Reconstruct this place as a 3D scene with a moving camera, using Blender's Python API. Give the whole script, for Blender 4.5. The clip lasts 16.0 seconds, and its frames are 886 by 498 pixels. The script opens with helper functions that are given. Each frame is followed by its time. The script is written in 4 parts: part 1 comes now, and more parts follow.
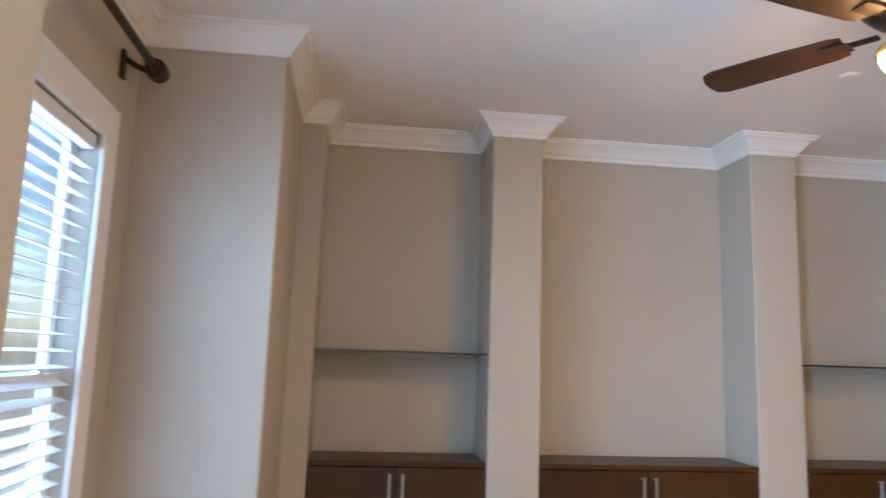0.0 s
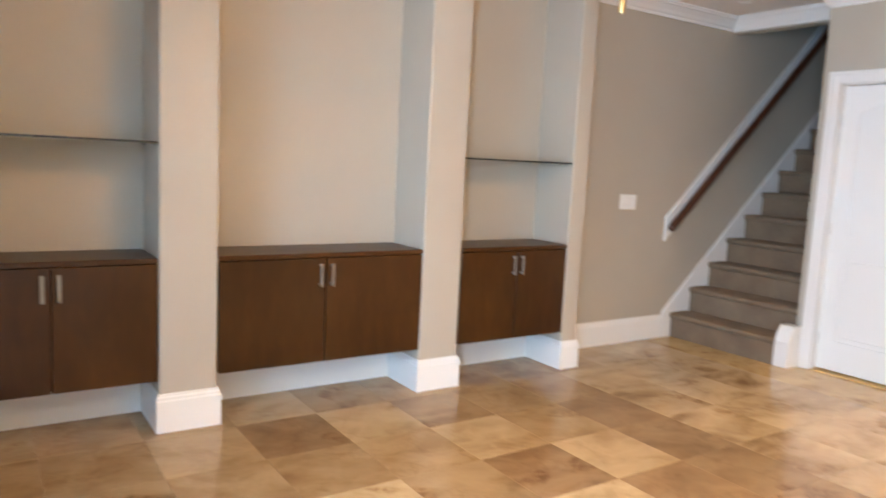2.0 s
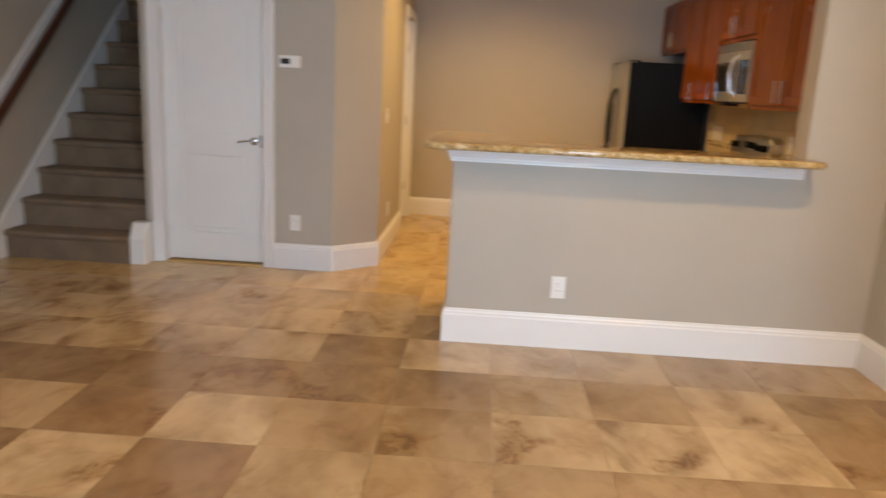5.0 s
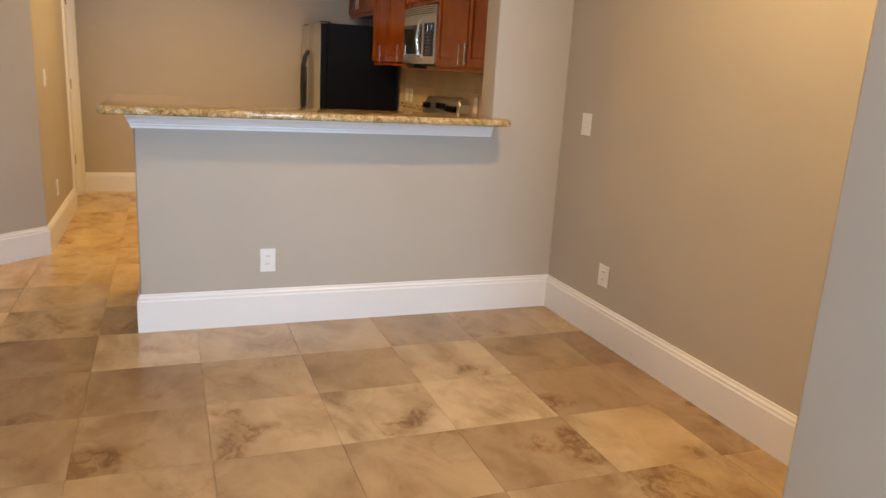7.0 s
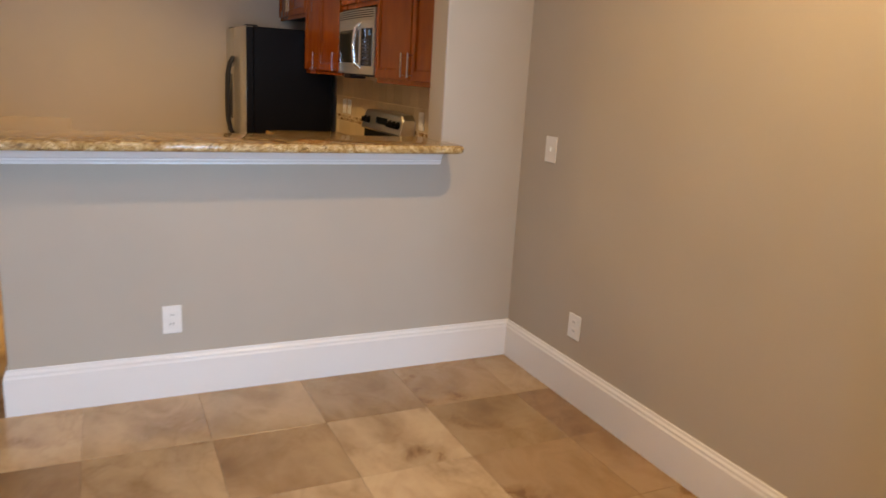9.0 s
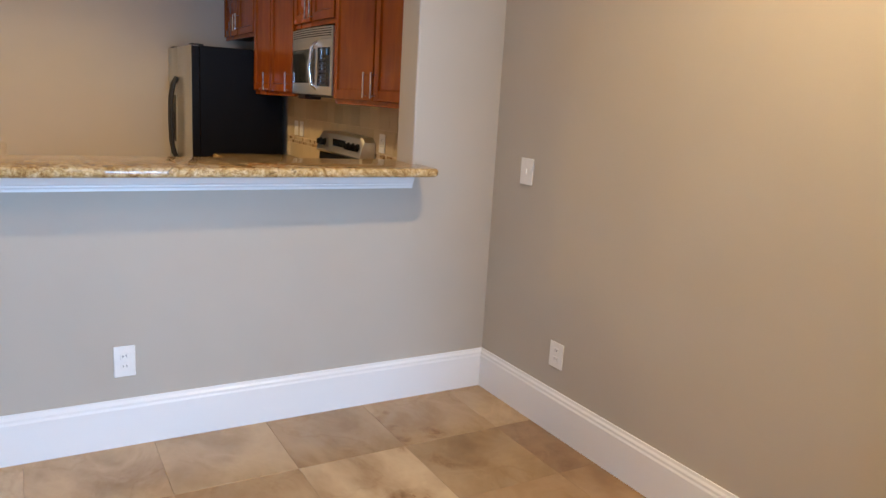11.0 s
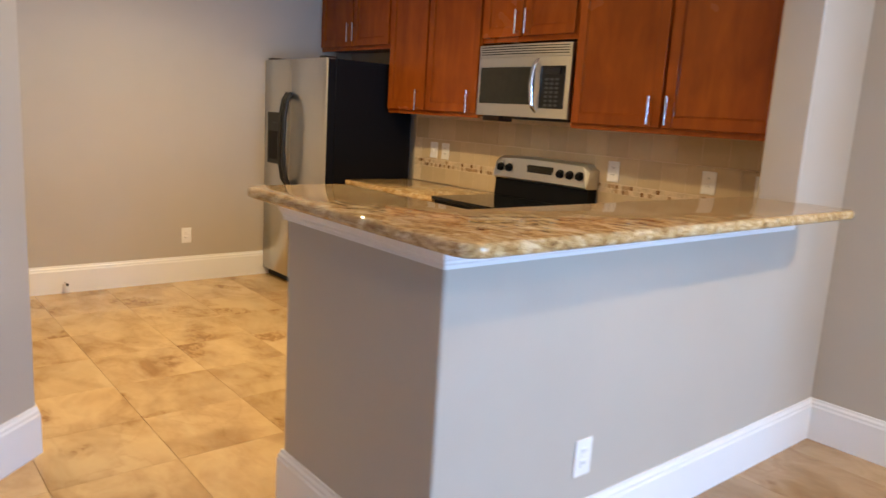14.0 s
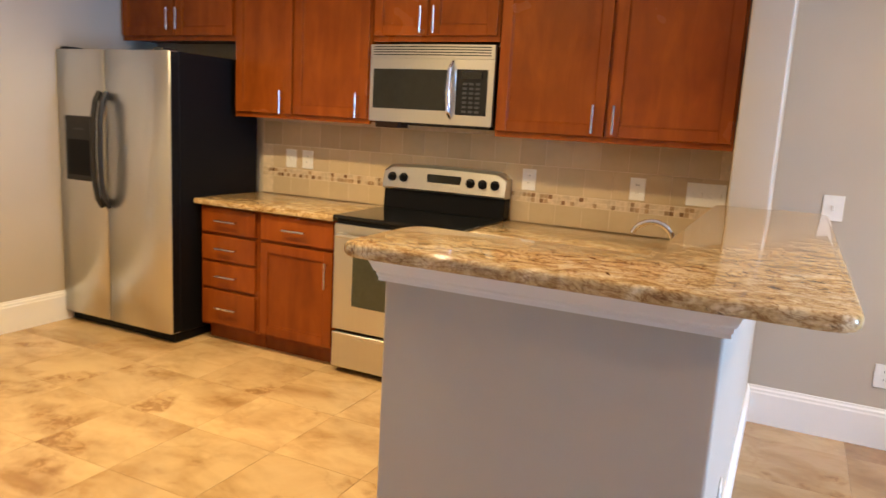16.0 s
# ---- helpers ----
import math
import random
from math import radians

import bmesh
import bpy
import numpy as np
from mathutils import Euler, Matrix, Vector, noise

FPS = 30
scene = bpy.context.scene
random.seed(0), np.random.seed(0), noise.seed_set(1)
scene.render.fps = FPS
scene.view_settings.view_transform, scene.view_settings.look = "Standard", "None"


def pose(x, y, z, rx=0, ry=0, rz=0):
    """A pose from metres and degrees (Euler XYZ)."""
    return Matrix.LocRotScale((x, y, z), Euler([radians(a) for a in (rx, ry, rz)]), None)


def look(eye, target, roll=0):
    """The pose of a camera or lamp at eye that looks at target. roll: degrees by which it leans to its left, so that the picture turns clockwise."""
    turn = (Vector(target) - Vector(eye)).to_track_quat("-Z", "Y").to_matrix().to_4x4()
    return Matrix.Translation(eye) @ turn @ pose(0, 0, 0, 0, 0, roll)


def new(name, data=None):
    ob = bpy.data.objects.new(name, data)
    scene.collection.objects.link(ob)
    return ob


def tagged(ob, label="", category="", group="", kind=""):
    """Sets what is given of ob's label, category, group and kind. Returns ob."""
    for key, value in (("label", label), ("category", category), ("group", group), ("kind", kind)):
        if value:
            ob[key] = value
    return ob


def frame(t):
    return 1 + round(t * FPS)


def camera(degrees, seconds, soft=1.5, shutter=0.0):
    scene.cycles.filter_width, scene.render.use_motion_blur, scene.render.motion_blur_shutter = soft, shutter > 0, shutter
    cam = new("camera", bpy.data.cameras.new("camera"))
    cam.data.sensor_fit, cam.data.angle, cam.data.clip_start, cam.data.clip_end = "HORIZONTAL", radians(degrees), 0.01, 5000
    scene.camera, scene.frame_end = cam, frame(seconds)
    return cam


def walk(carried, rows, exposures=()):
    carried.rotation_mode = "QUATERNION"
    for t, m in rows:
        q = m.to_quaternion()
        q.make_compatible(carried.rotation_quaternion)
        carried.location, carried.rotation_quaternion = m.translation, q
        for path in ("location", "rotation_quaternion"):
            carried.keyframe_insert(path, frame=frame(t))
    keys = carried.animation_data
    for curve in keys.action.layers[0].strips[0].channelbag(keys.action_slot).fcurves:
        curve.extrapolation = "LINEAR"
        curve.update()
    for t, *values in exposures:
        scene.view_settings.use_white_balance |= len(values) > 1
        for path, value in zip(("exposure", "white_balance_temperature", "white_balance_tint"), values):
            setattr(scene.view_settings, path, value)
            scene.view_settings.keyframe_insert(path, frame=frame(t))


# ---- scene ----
cam = camera(63.4, 16.0, shutter=0.5)
PATH = [
    (0, (0.406, 0.414, 1.394), (0.64, 2.377, 1.696), 1.9),
    (0.5, (0.374, 0.465, 1.394), (0.851, 2.388, 1.669), 2.1),
    (1, (0.378, 0.493, 1.384), (1.077, 2.364, 1.498), 2.3),
    (1.5, (0.39, 0.514, 1.413), (1.264, 2.311, 1.316), 2.7),
    (2, (0.353, 0.584, 1.403), (1.456, 2.234, 1.158), 2.8),
    (2.5, (0.374, 0.646, 1.379), (1.728, 2.08, 1.046), 2.9),
    (3, (0.346, 0.752, 1.389), (1.872, 1.984, 0.995), 3.0),
    (3.5, (0.307, 0.859, 1.383), (1.948, 1.92, 0.957), 3.0),
    (4, (0.268, 0.944, 1.388), (2.037, 1.766, 0.945), 3.1),
    (4.5, (0.266, 0.971, 1.399), (2.158, 1.448, 0.959), 3.0),
    (5, (0.28, 1.0, 1.385), (2.231, 1.088, 0.953), 2.9),
    (5.2, (0.299, 0.999, 1.388), (2.25, 0.944, 0.952), 2.9),
    (7.3, (0.536, 0.995, 1.351), (2.332, 0.258, 0.87), 3.3),
    (7.5, (0.609, 0.985, 1.362), (2.4, 0.236, 0.88), 3.2),
    (8, (0.777, 0.956, 1.377), (2.557, 0.176, 0.904), 3.2),
    (8.5, (0.896, 0.902, 1.407), (2.66, 0.087, 0.936), 3.2),
    (9, (1.04, 0.763, 1.432), (2.79, -0.084, 0.962), 3.4),
    (9.2, (1.116, 0.688, 1.446), (2.862, -0.169, 0.98), 3.5),
    (11.3, (1.276, 0.906, 1.409), (2.956, -0.106, 1.018), 3.3),
    (11.5, (1.298, 0.989, 1.413), (2.976, -0.028, 1.029), 3.3),
    (12, (1.484, 1.263, 1.404), (3.15, 0.222, 1.028), 3.4),
    (12.5, (1.783, 1.505, 1.377), (3.407, 0.397, 1.009), 3.4),
    (13, (2.162, 1.737, 1.383), (3.732, 0.553, 1.019), 3.4),
    (13.5, (2.507, 2.005, 1.397), (4.045, 0.78, 1.03), 3.5),
    (14, (2.827, 2.263, 1.39), (4.334, 1.001, 1.024), 3.5),
    (14.5, (3.151, 2.521, 1.402), (4.587, 1.178, 1.037), 3.5),
    (15, (3.439, 2.683, 1.413), (4.688, 1.163, 1.056), 3.5),
    (15.5, (3.768, 2.716, 1.407), (4.825, 1.055, 1.054), 3.3),
    (16, (4.06, 2.7, 1.427), (4.916, 0.927, 1.076), 3.2),
]
# seconds, stops, kelvin, tint
TONE = [(0.0, -0.17, 6250, 9), (0.5, 0.05, 6400, 9), (1.0, 0.24, 6500, 9), (1.5, 0.4, 6700, 9), (2.0, 0.4, 7200, 10), (2.5, 0.08, 7500, 11), (3.0, -0.02, 7850, 11), (4.0, -0.38, 8000, 12),
        (5.0, -0.66, 7750, 12), (7.5, -0.72, 7300, 12), (8.5, -0.80, 7000, 14), (9.2, -0.84, 7300, 15), (11.3, -0.52, 5850, 10), (13.5, -0.26, 5600, 10), (15.0, 0.03, 5550, 9), (16.0, 0.23, 5550, 10)]
walk(cam, [(t, look(eye, target, roll)) for t, eye, target, roll in PATH], TONE)
# ---- world, daylight and lamps ----
CEIL = 2.72


def node_world():
    w = bpy.data.worlds.new("sky")
    w.use_nodes = True
    nt = w.node_tree
    sky = nt.nodes.new("ShaderNodeTexSky")
    sky.sky_type, sky.sun_disc = "NISHITA", False
    sky.sun_elevation, sky.sun_rotation = radians(48), radians(150)
    bg = nt.nodes["Background"]
    bg.inputs["Strength"].default_value = 0.15
    nt.links.new(sky.outputs[0], bg.inputs["Color"])
    scene.world = w


def area_lamp(name, eye, target, sx, sy, power, colour, shape="RECTANGLE"):
    d = bpy.data.lights.new(name, "AREA")
    d.shape, d.size, d.size_y, d.energy, d.color = shape, sx, sy, power, colour
    d.spread = radians(148) if shape == "DISK" else radians(180)
    ob = new(name, d)
    ob.matrix_world = look(eye, target)
    return ob


DAY = (0.37, 0.63, 1.0)
WARM = (1.0, 0.70, 0.34)
KITCHEN = (1.0, 0.70, 0.31)
node_world()
sun_data = bpy.data.lights.new("sun", "SUN")
sun_data.energy, sun_data.angle, sun_data.color = 4.5, radians(0.6), (1.0, 0.95, 0.88)
new("sun", sun_data).matrix_world = look((10, -14, 18), (0, 0, 0))
area_lamp("sky_light_alcove", (-0.95, 2.30, 1.35), (3, 2.30, 1.0), 1.6, 1.9, 100, DAY)
area_lamp("sky_light_entry", (-0.49, 0.045, 1.30), (4, 0.045, 1.15), 0.63, 1.7, 178, DAY)
for lx, ly, lp in ((5.6, 0.62, 30), (6.8, 0.62, 32), (6.3, 1.35, 13)):
    area_lamp("downlight_glow", (lx, ly, CEIL - 0.012), (lx, ly, 0), 0.14, 0.14, lp, KITCHEN, "DISK")
area_lamp("downlight_glow", (2.35, -0.40, CEIL - 0.012), (2.35, -0.40, 0), 0.14, 0.14, 52, WARM, "DISK").data.spread = radians(165)

# ---- materials ----


def mat(name):
    m = bpy.data.materials.new(name)
    m.use_nodes = True
    return m, m.node_tree, m.node_tree.nodes["Principled BSDF"]


def coords(nt, scale=(1, 1, 1), kind="Object"):
    tc = nt.nodes.new("ShaderNodeTexCoord")
    mp = nt.nodes.new("ShaderNodeMapping")
    mp.inputs["Scale"].default_value = scale
    nt.links.new(tc.outputs[kind], mp.inputs[0])
    return mp.outputs[0]


def world_coords(nt, scale=(1, 1, 1)):
    g = nt.nodes.new("ShaderNodeNewGeometry")
    mp = nt.nodes.new("ShaderNodeMapping")
    mp.inputs["Scale"].default_value = scale
    nt.links.new(g.outputs["Position"], mp.inputs[0])
    return mp.outputs[0]


def fnoise(nt, vec, scale, detail=4, rough=0.55, distort=0.0):
    n = nt.nodes.new("ShaderNodeTexNoise")
    n.inputs["Scale"].default_value, n.inputs["Detail"].default_value = scale, detail
    n.inputs["Roughness"].default_value, n.inputs["Distortion"].default_value = rough, distort
    nt.links.new(vec, n.inputs["Vector"])
    return n.outputs["Fac"]


def ramp(nt, fac, stops):
    r = nt.nodes.new("ShaderNodeValToRGB")
    while len(r.color_ramp.elements) < len(stops):
        r.color_ramp.elements.new(0.5)
    for e, (p, c) in zip(r.color_ramp.elements, stops):
        e.position, e.color = p, (*c, 1)
    nt.links.new(fac, r.inputs[0])
    return r.outputs[0]


def mixc(nt, fac, a, b, mode="MIX"):
    m = nt.nodes.new("ShaderNodeMix")
    m.data_type, m.blend_type = "RGBA", mode
    for sock, v in ((m.inputs[0], fac), (m.inputs[6], a), (m.inputs[7], b)):
        if isinstance(v, (int, float)):
            sock.default_value = v
        elif isinstance(v, tuple):
            sock.default_value = (*v, 1)
        else:
            nt.links.new(v, sock)
    return m.outputs[2]


def bump(nt, bsdf, height, strength, dist=0.002):
    b = nt.nodes.new("ShaderNodeBump")
    b.inputs["Strength"].default_value, b.inputs["Distance"].default_value = strength, dist
    nt.links.new(height, b.inputs["Height"])
    nt.links.new(b.outputs[0], bsdf.inputs["Normal"])


def rough_by(nt, bsdf, fac, lo, hi):
    r = nt.nodes.new("ShaderNodeMapRange")
    r.inputs["To Min"].default_value, r.inputs["To Max"].default_value = lo, hi
    nt.links.new(fac, r.inputs[0])
    nt.links.new(r.outputs[0], bsdf.inputs["Roughness"])


def paint(name, colour, rough=0.55, wear=0.06, grain=0.25):
    m, nt, b = mat(name)
    v = world_coords(nt)
    big, fine = fnoise(nt, v, 1.3, 3), fnoise(nt, v, 260, 2)
    dark = tuple(c * (1 - wear) for c in colour)
    light = tuple(min(1, c * (1 + wear * 0.6)) for c in colour)
    nt.links.new(ramp(nt, big, [(0.3, dark), (0.7, light)]), b.inputs["Base Color"])
    rough_by(nt, b, big, rough - 0.06, rough + 0.06)
    bump(nt, b, fine, grain, 0.0012)
    return m


def wood(name, dark, mid, light, grain=(14, 14, 1.2), rough=0.35, spread=0.13):
    m, nt, b = mat(name)
    v = world_coords(nt, grain)
    n1 = fnoise(nt, v, 1.6, 6, 0.6, 0.6)
    v2 = world_coords(nt, (1, 1, 1))
    n2 = fnoise(nt, v2, 2.2, 3)
    c = ramp(nt, n1, [(0.25, dark), (0.5, mid), (0.78, light)])
    c = mixc(nt, 0.45, c, ramp(nt, n2, [(0.3, dark), (0.7, light)]))
    info = nt.nodes.new("ShaderNodeObjectInfo")
    hsv = nt.nodes.new("ShaderNodeHueSaturation")
    mr = nt.nodes.new("ShaderNodeMapRange")
    mr.inputs["To Min"].default_value, mr.inputs["To Max"].default_value = 1 - spread, 1 + spread
    nt.links.new(info.outputs["Random"], mr.inputs[0])
    nt.links.new(mr.outputs[0], hsv.inputs["Value"])
    nt.links.new(c, hsv.inputs["Color"])
    nt.links.new(hsv.outputs[0], b.inputs["Base Color"])
    rough_by(nt, b, n2, rough - 0.07, rough + 0.1)
    bump(nt, b, n1, 0.12, 0.0008)
    return m


def travertine(name, pale, body, stain, scatter=1.0, marks=0.28, edge=0.0):
    m, nt, b = mat(name)
    info = nt.nodes.new("ShaderNodeObjectInfo")
    geo = nt.nodes.new("ShaderNodeNewGeometry")
    shift = nt.nodes.new("ShaderNodeVectorMath")
    shift.operation = "MULTIPLY_ADD"
    comb = nt.nodes.new("ShaderNodeCombineXYZ")
    for k in range(3):
        nt.links.new(info.outputs["Random"], comb.inputs[k])
    nt.links.new(comb.outputs[0], shift.inputs[0])
    shift.inputs[1].default_value = (37 * scatter, 53 * scatter, 11 * scatter)
    nt.links.new(geo.outputs["Position"], shift.inputs[2])
    vec = shift.outputs[0]
    st = nt.nodes.new("ShaderNodeMapping")
    st.inputs["Rotation"].default_value = (0, 0, 0.35)
    st.inputs["Scale"].default_value = (1.0 - 1.5 * edge, 1.35 + edge, 1)
    nt.links.new(vec, st.inputs[0])
    clouds = fnoise(nt, st.outputs[0], 2.2 - edge * 4, 5, 0.5 + edge, 0.35 + edge * 6)
    veins = fnoise(nt, st.outputs[0], 2.6, 7, 0.58, 0.6)
    pits = fnoise(nt, vec, 55, 4, 0.7)
    c = ramp(nt, clouds, [(0.30 + edge, stain), (0.48, body), (0.70 - edge, pale)])
    vein = ramp(nt, veins, [(0.38, (0, 0, 0)), (0.50, (1, 1, 1)), (0.56, (0.45, 0.45, 0.45)), (0.64, (0, 0, 0))])
    c = mixc(nt, mixc(nt, 0.42, (0, 0, 0), vein), c, tuple(min(0.8, v * 1.18) for v in pale))
    blot = fnoise(nt, st.outputs[0], 3.4, 5, 0.5 + edge, 0.2 + 5 * edge)
    c = mixc(nt, 0.7, c, ramp(nt, blot, [(0.26, (0.70, 0.62, 0.54)), (0.50, (1, 1, 1))]), "MULTIPLY")
    snow = fnoise(nt, st.outputs[0], 2.6, 6, 0.55, 0.7)
    c = mixc(nt, mixc(nt, 0.50, (0, 0, 0), ramp(nt, snow, [(0.50, (0, 0, 0)), (0.60, (1, 1, 1)), (0.70, (0.4, 0.4, 0.4))])), c, tuple(min(0.8, v * 1.22) for v in pale))
    smoke = fnoise(nt, st.outputs[0], 2.0, 5, 0.5, 0.6)
    c = mixc(nt, 0.6, c, ramp(nt, smoke, [(0.30, (0.66, 0.57, 0.49)), (0.46, (1, 1, 1))]), "MULTIPLY")
    crack = fnoise(nt, st.outputs[0], 1.5, 6, 0.5, 0.3)
    c = mixc(nt, marks, c, ramp(nt, crack, [(0.425, (1, 1, 1)), (0.445, (0.60, 0.50, 0.40)), (0.452, (0.9, 0.86, 0.8)), (0.52, (1, 1, 1))]), "MULTIPLY")
    patch = ramp(nt, fnoise(nt, vec, 2.3, 3, 0.5, 0.4), [(0.60, (0, 0, 0)), (0.66, (1, 1, 1))])
    fleck = ramp(nt, fnoise(nt, st.outputs[0], 13, 6, 0.65, 1.2), [(0.44, (0.50, 0.37, 0.26)), (0.53, (0.84, 0.77, 0.68))])
    c = mixc(nt, mixc(nt, 1.0, patch, (0.8, 0.8, 0.8), "MULTIPLY"), c, mixc(nt, 1.0, c, fleck, "MULTIPLY"))
    spot = ramp(nt, pits, [(0.24, (0.72, 0.64, 0.56)), (0.34, (1, 1, 1))])
    c = mixc(nt, 0.4, c, spot, "MULTIPLY")
    hsv = nt.nodes.new("ShaderNodeHueSaturation")
    mr = nt.nodes.new("ShaderNodeMapRange")
    mr.inputs["To Min"].default_value, mr.inputs["To Max"].default_value = 1 - 0.09 * max(0.75, scatter), 1 + 0.09 * max(0.75, scatter)
    nt.links.new(info.outputs["Random"], mr.inputs[0])
    nt.links.new(mr.outputs[0], hsv.inputs["Value"])
    nt.links.new(c, hsv.inputs["Color"])
    nt.links.new(hsv.outputs[0], b.inputs["Base Color"])
    rough_by(nt, b, clouds, 0.10, 0.27)
    bump(nt, b, pits, 0.08, 0.001)
    return m


def granite(name):
    m, nt, b = mat(name)
    g = nt.nodes.new("ShaderNodeNewGeometry")
    mp = nt.nodes.new("ShaderNodeMapping")
    mp.inputs["Rotation"].default_value = (0, 0, radians(-38))
    mp.inputs["Scale"].default_value = (2.9, 5.4, 7.0)
    nt.links.new(g.outputs["Position"], mp.inputs[0])
    v, v1 = mp.outputs[0], world_coords(nt)
    flow = fnoise(nt, v, 2.6, 8, 0.62, 1.5)
    vein = fnoise(nt, v, 3.6, 7, 0.60, 2.2)
    fine = fnoise(nt, v1, 85, 5, 0.7)
    dark = fnoise(nt, v1, 15, 6, 0.65, 0.8)
    c = ramp(nt, flow, [(0.30, (0.23, 0.125, 0.042)), (0.40, (0.44, 0.285, 0.11)), (0.50, (0.60, 0.43, 0.20)), (0.64, (0.74, 0.60, 0.37))])
    line = ramp(nt, vein, [(0.455, (1, 1, 1)), (0.485, (0.36, 0.22, 0.12)), (0.50, (0.50, 0.34, 0.2)), (0.54, (1, 1, 1))])
    c = mixc(nt, 0.75, c, line, "MULTIPLY")
    c = mixc(nt, 0.6, c, ramp(nt, fine, [(0.36, (0.42, 0.31, 0.20)), (0.56, (1, 1, 1))]), "MULTIPLY")
    c = mixc(nt, 0.85, c, ramp(nt, dark, [(0.33, (0.10, 0.06, 0.04)), (0.39, (1, 1, 1))]), "MULTIPLY")
    nt.links.new(c, b.inputs["Base Color"])
    b.inputs["Roughness"].default_value = 0.05
    b.inputs["Specular IOR Level"].default_value = 0.3
    return m


def plain(name, colour, rough=0.4, metal=0.0, var=0.08, scale=30, stretch=(1, 1, 1)):
    m, nt, b = mat(name)
    n = fnoise(nt, world_coords(nt, stretch), scale, 3)
    nt.links.new(ramp(nt, n, [(0.3, tuple(c * (1 - var) for c in colour)), (0.7, tuple(min(1, c * (1 + var)) for c in colour))]), b.inputs["Base Color"])
    b.inputs["Metallic"].default_value = metal
    rough_by(nt, b, n, max(0.02, rough - 0.06), rough + 0.06)
    return m


def carpet(name):
    m, nt, b = mat(name)
    v = world_coords(nt)
    n, big = fnoise(nt, v, 240, 3, 0.7), fnoise(nt, v, 5, 4)
    c = ramp(nt, n, [(0.3, (0.14, 0.092, 0.057)), (0.7, (0.28, 0.195, 0.125))])
    c = mixc(nt, 0.35, c, ramp(nt, big, [(0.35, (0.155, 0.105, 0.068)), (0.65, (0.285, 0.21, 0.14))]))
    nt.links.new(c, b.inputs["Base Color"])
    b.inputs["Roughness"].default_value = 0.95
    bump(nt, b, n, 0.8, 0.006)
    return m


def glow(name, colour, strength):
    m, nt, b = mat(name)
    b.inputs["Base Color"].default_value = (0.9, 0.88, 0.82, 1)
    b.inputs["Emission Color"].default_value = (*colour, 1)
    b.inputs["Emission Strength"].default_value = strength
    return m


def glassy(name, tint=(0.95, 0.98, 1.0), rough=0.02):
    m, nt, b = mat(name)
    b.inputs["Base Color"].default_value = (*tint, 1)
    b.inputs["Transmission Weight"].default_value = 1.0
    b.inputs["Roughness"].default_value = rough
    b.inputs["IOR"].default_value = 1.3
    return m


WALL = paint("greige_wall_paint", (0.478, 0.423, 0.345), 0.6, 0.05)
CEILING = paint("ceiling_paint", (0.84, 0.80, 0.75), 0.8, 0.03, 0.5)
TRIM = paint("white_trim_paint", (0.82, 0.80, 0.77), 0.32, 0.03, 0.05)
DOOR = paint("white_door_paint", (0.83, 0.82, 0.79), 0.35, 0.03, 0.08)
PLATE = plain("white_plastic", (0.82, 0.80, 0.76), 0.3, 0, 0.03)
CHERRY = wood("cherry_cabinet_wood", (0.140, 0.028, 0.002), (0.225, 0.050, 0.0025), (0.330, 0.083, 0.004), grain=(6, 6, 1.3), rough=0.24, spread=0.08)
CHERRY.node_tree.nodes["Principled BSDF"].inputs["Specular IOR Level"].default_value = 0.22
WALNUT = wood("walnut_cabinet_wood", (0.024, 0.008, 0.002), (0.046, 0.0165, 0.0035), (0.080, 0.031, 0.007), grain=(9, 9, 2.2), rough=0.33)
WALNUT.node_tree.nodes["Principled BSDF"].inputs["Specular IOR Level"].default_value = 0.3
RAILWOOD = wood("mahogany_rail", (0.05, 0.014, 0.006), (0.08, 0.022, 0.009), (0.11, 0.034, 0.013), rough=0.3)
BLADEWOOD = wood("fan_blade_wood", (0.022, 0.009, 0.005), (0.04, 0.016, 0.009), (0.06, 0.025, 0.013), grain=(3, 3, 3), rough=0.35)
PALE_TONES = ((0.58, 0.43, 0.25), (0.49, 0.345, 0.18), (0.385, 0.25, 0.115))
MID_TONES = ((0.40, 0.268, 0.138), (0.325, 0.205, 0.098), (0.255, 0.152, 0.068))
DARK_TONES = ((0.30, 0.187, 0.095), (0.25, 0.150, 0.072), (0.20, 0.115, 0.052))


def between(a, b, f):
    return tuple(tuple(u + (v - u) * f for u, v in zip(p, q)) for p, q in zip(a, b))


TILE_PALE = travertine("travertine_pale", *PALE_TONES)
TILE_TAN = travertine("travertine_tan", *between(MID_TONES, PALE_TONES, 0.38))
TILE_MID = travertine("travertine_mid", *MID_TONES)
TILE_BROWN = travertine("travertine_brown", *between(MID_TONES, DARK_TONES, 0.65))
TILE_DARK = travertine("travertine_dark", *DARK_TONES)
# kitchen copy of the same stone, warm lamplight put into its colour
TILE_LAMPLIT = travertine("travertine_lamplit", (0.56, 0.39, 0.185), (0.49, 0.318, 0.135), (0.37, 0.215, 0.078), 0.6, 0.25, 0.07)
TILE_VEIN = travertine("travertine_veined", (0.52, 0.375, 0.215), (0.41, 0.275, 0.14), (0.25, 0.148, 0.068), 1.0, 0.25, 0.07)
GROUT = plain("grout", (0.46, 0.32, 0.18), 0.85, 0, 0.2)
SPLASH = wood("splash_tile", (0.47, 0.36, 0.205), (0.52, 0.405, 0.24), (0.57, 0.45, 0.285), grain=(5, 5, 7), rough=0.36, spread=0.09)
SPLASH_GROUT = plain("splash_grout", (0.66, 0.54, 0.37), 0.85, 0, 0.1)
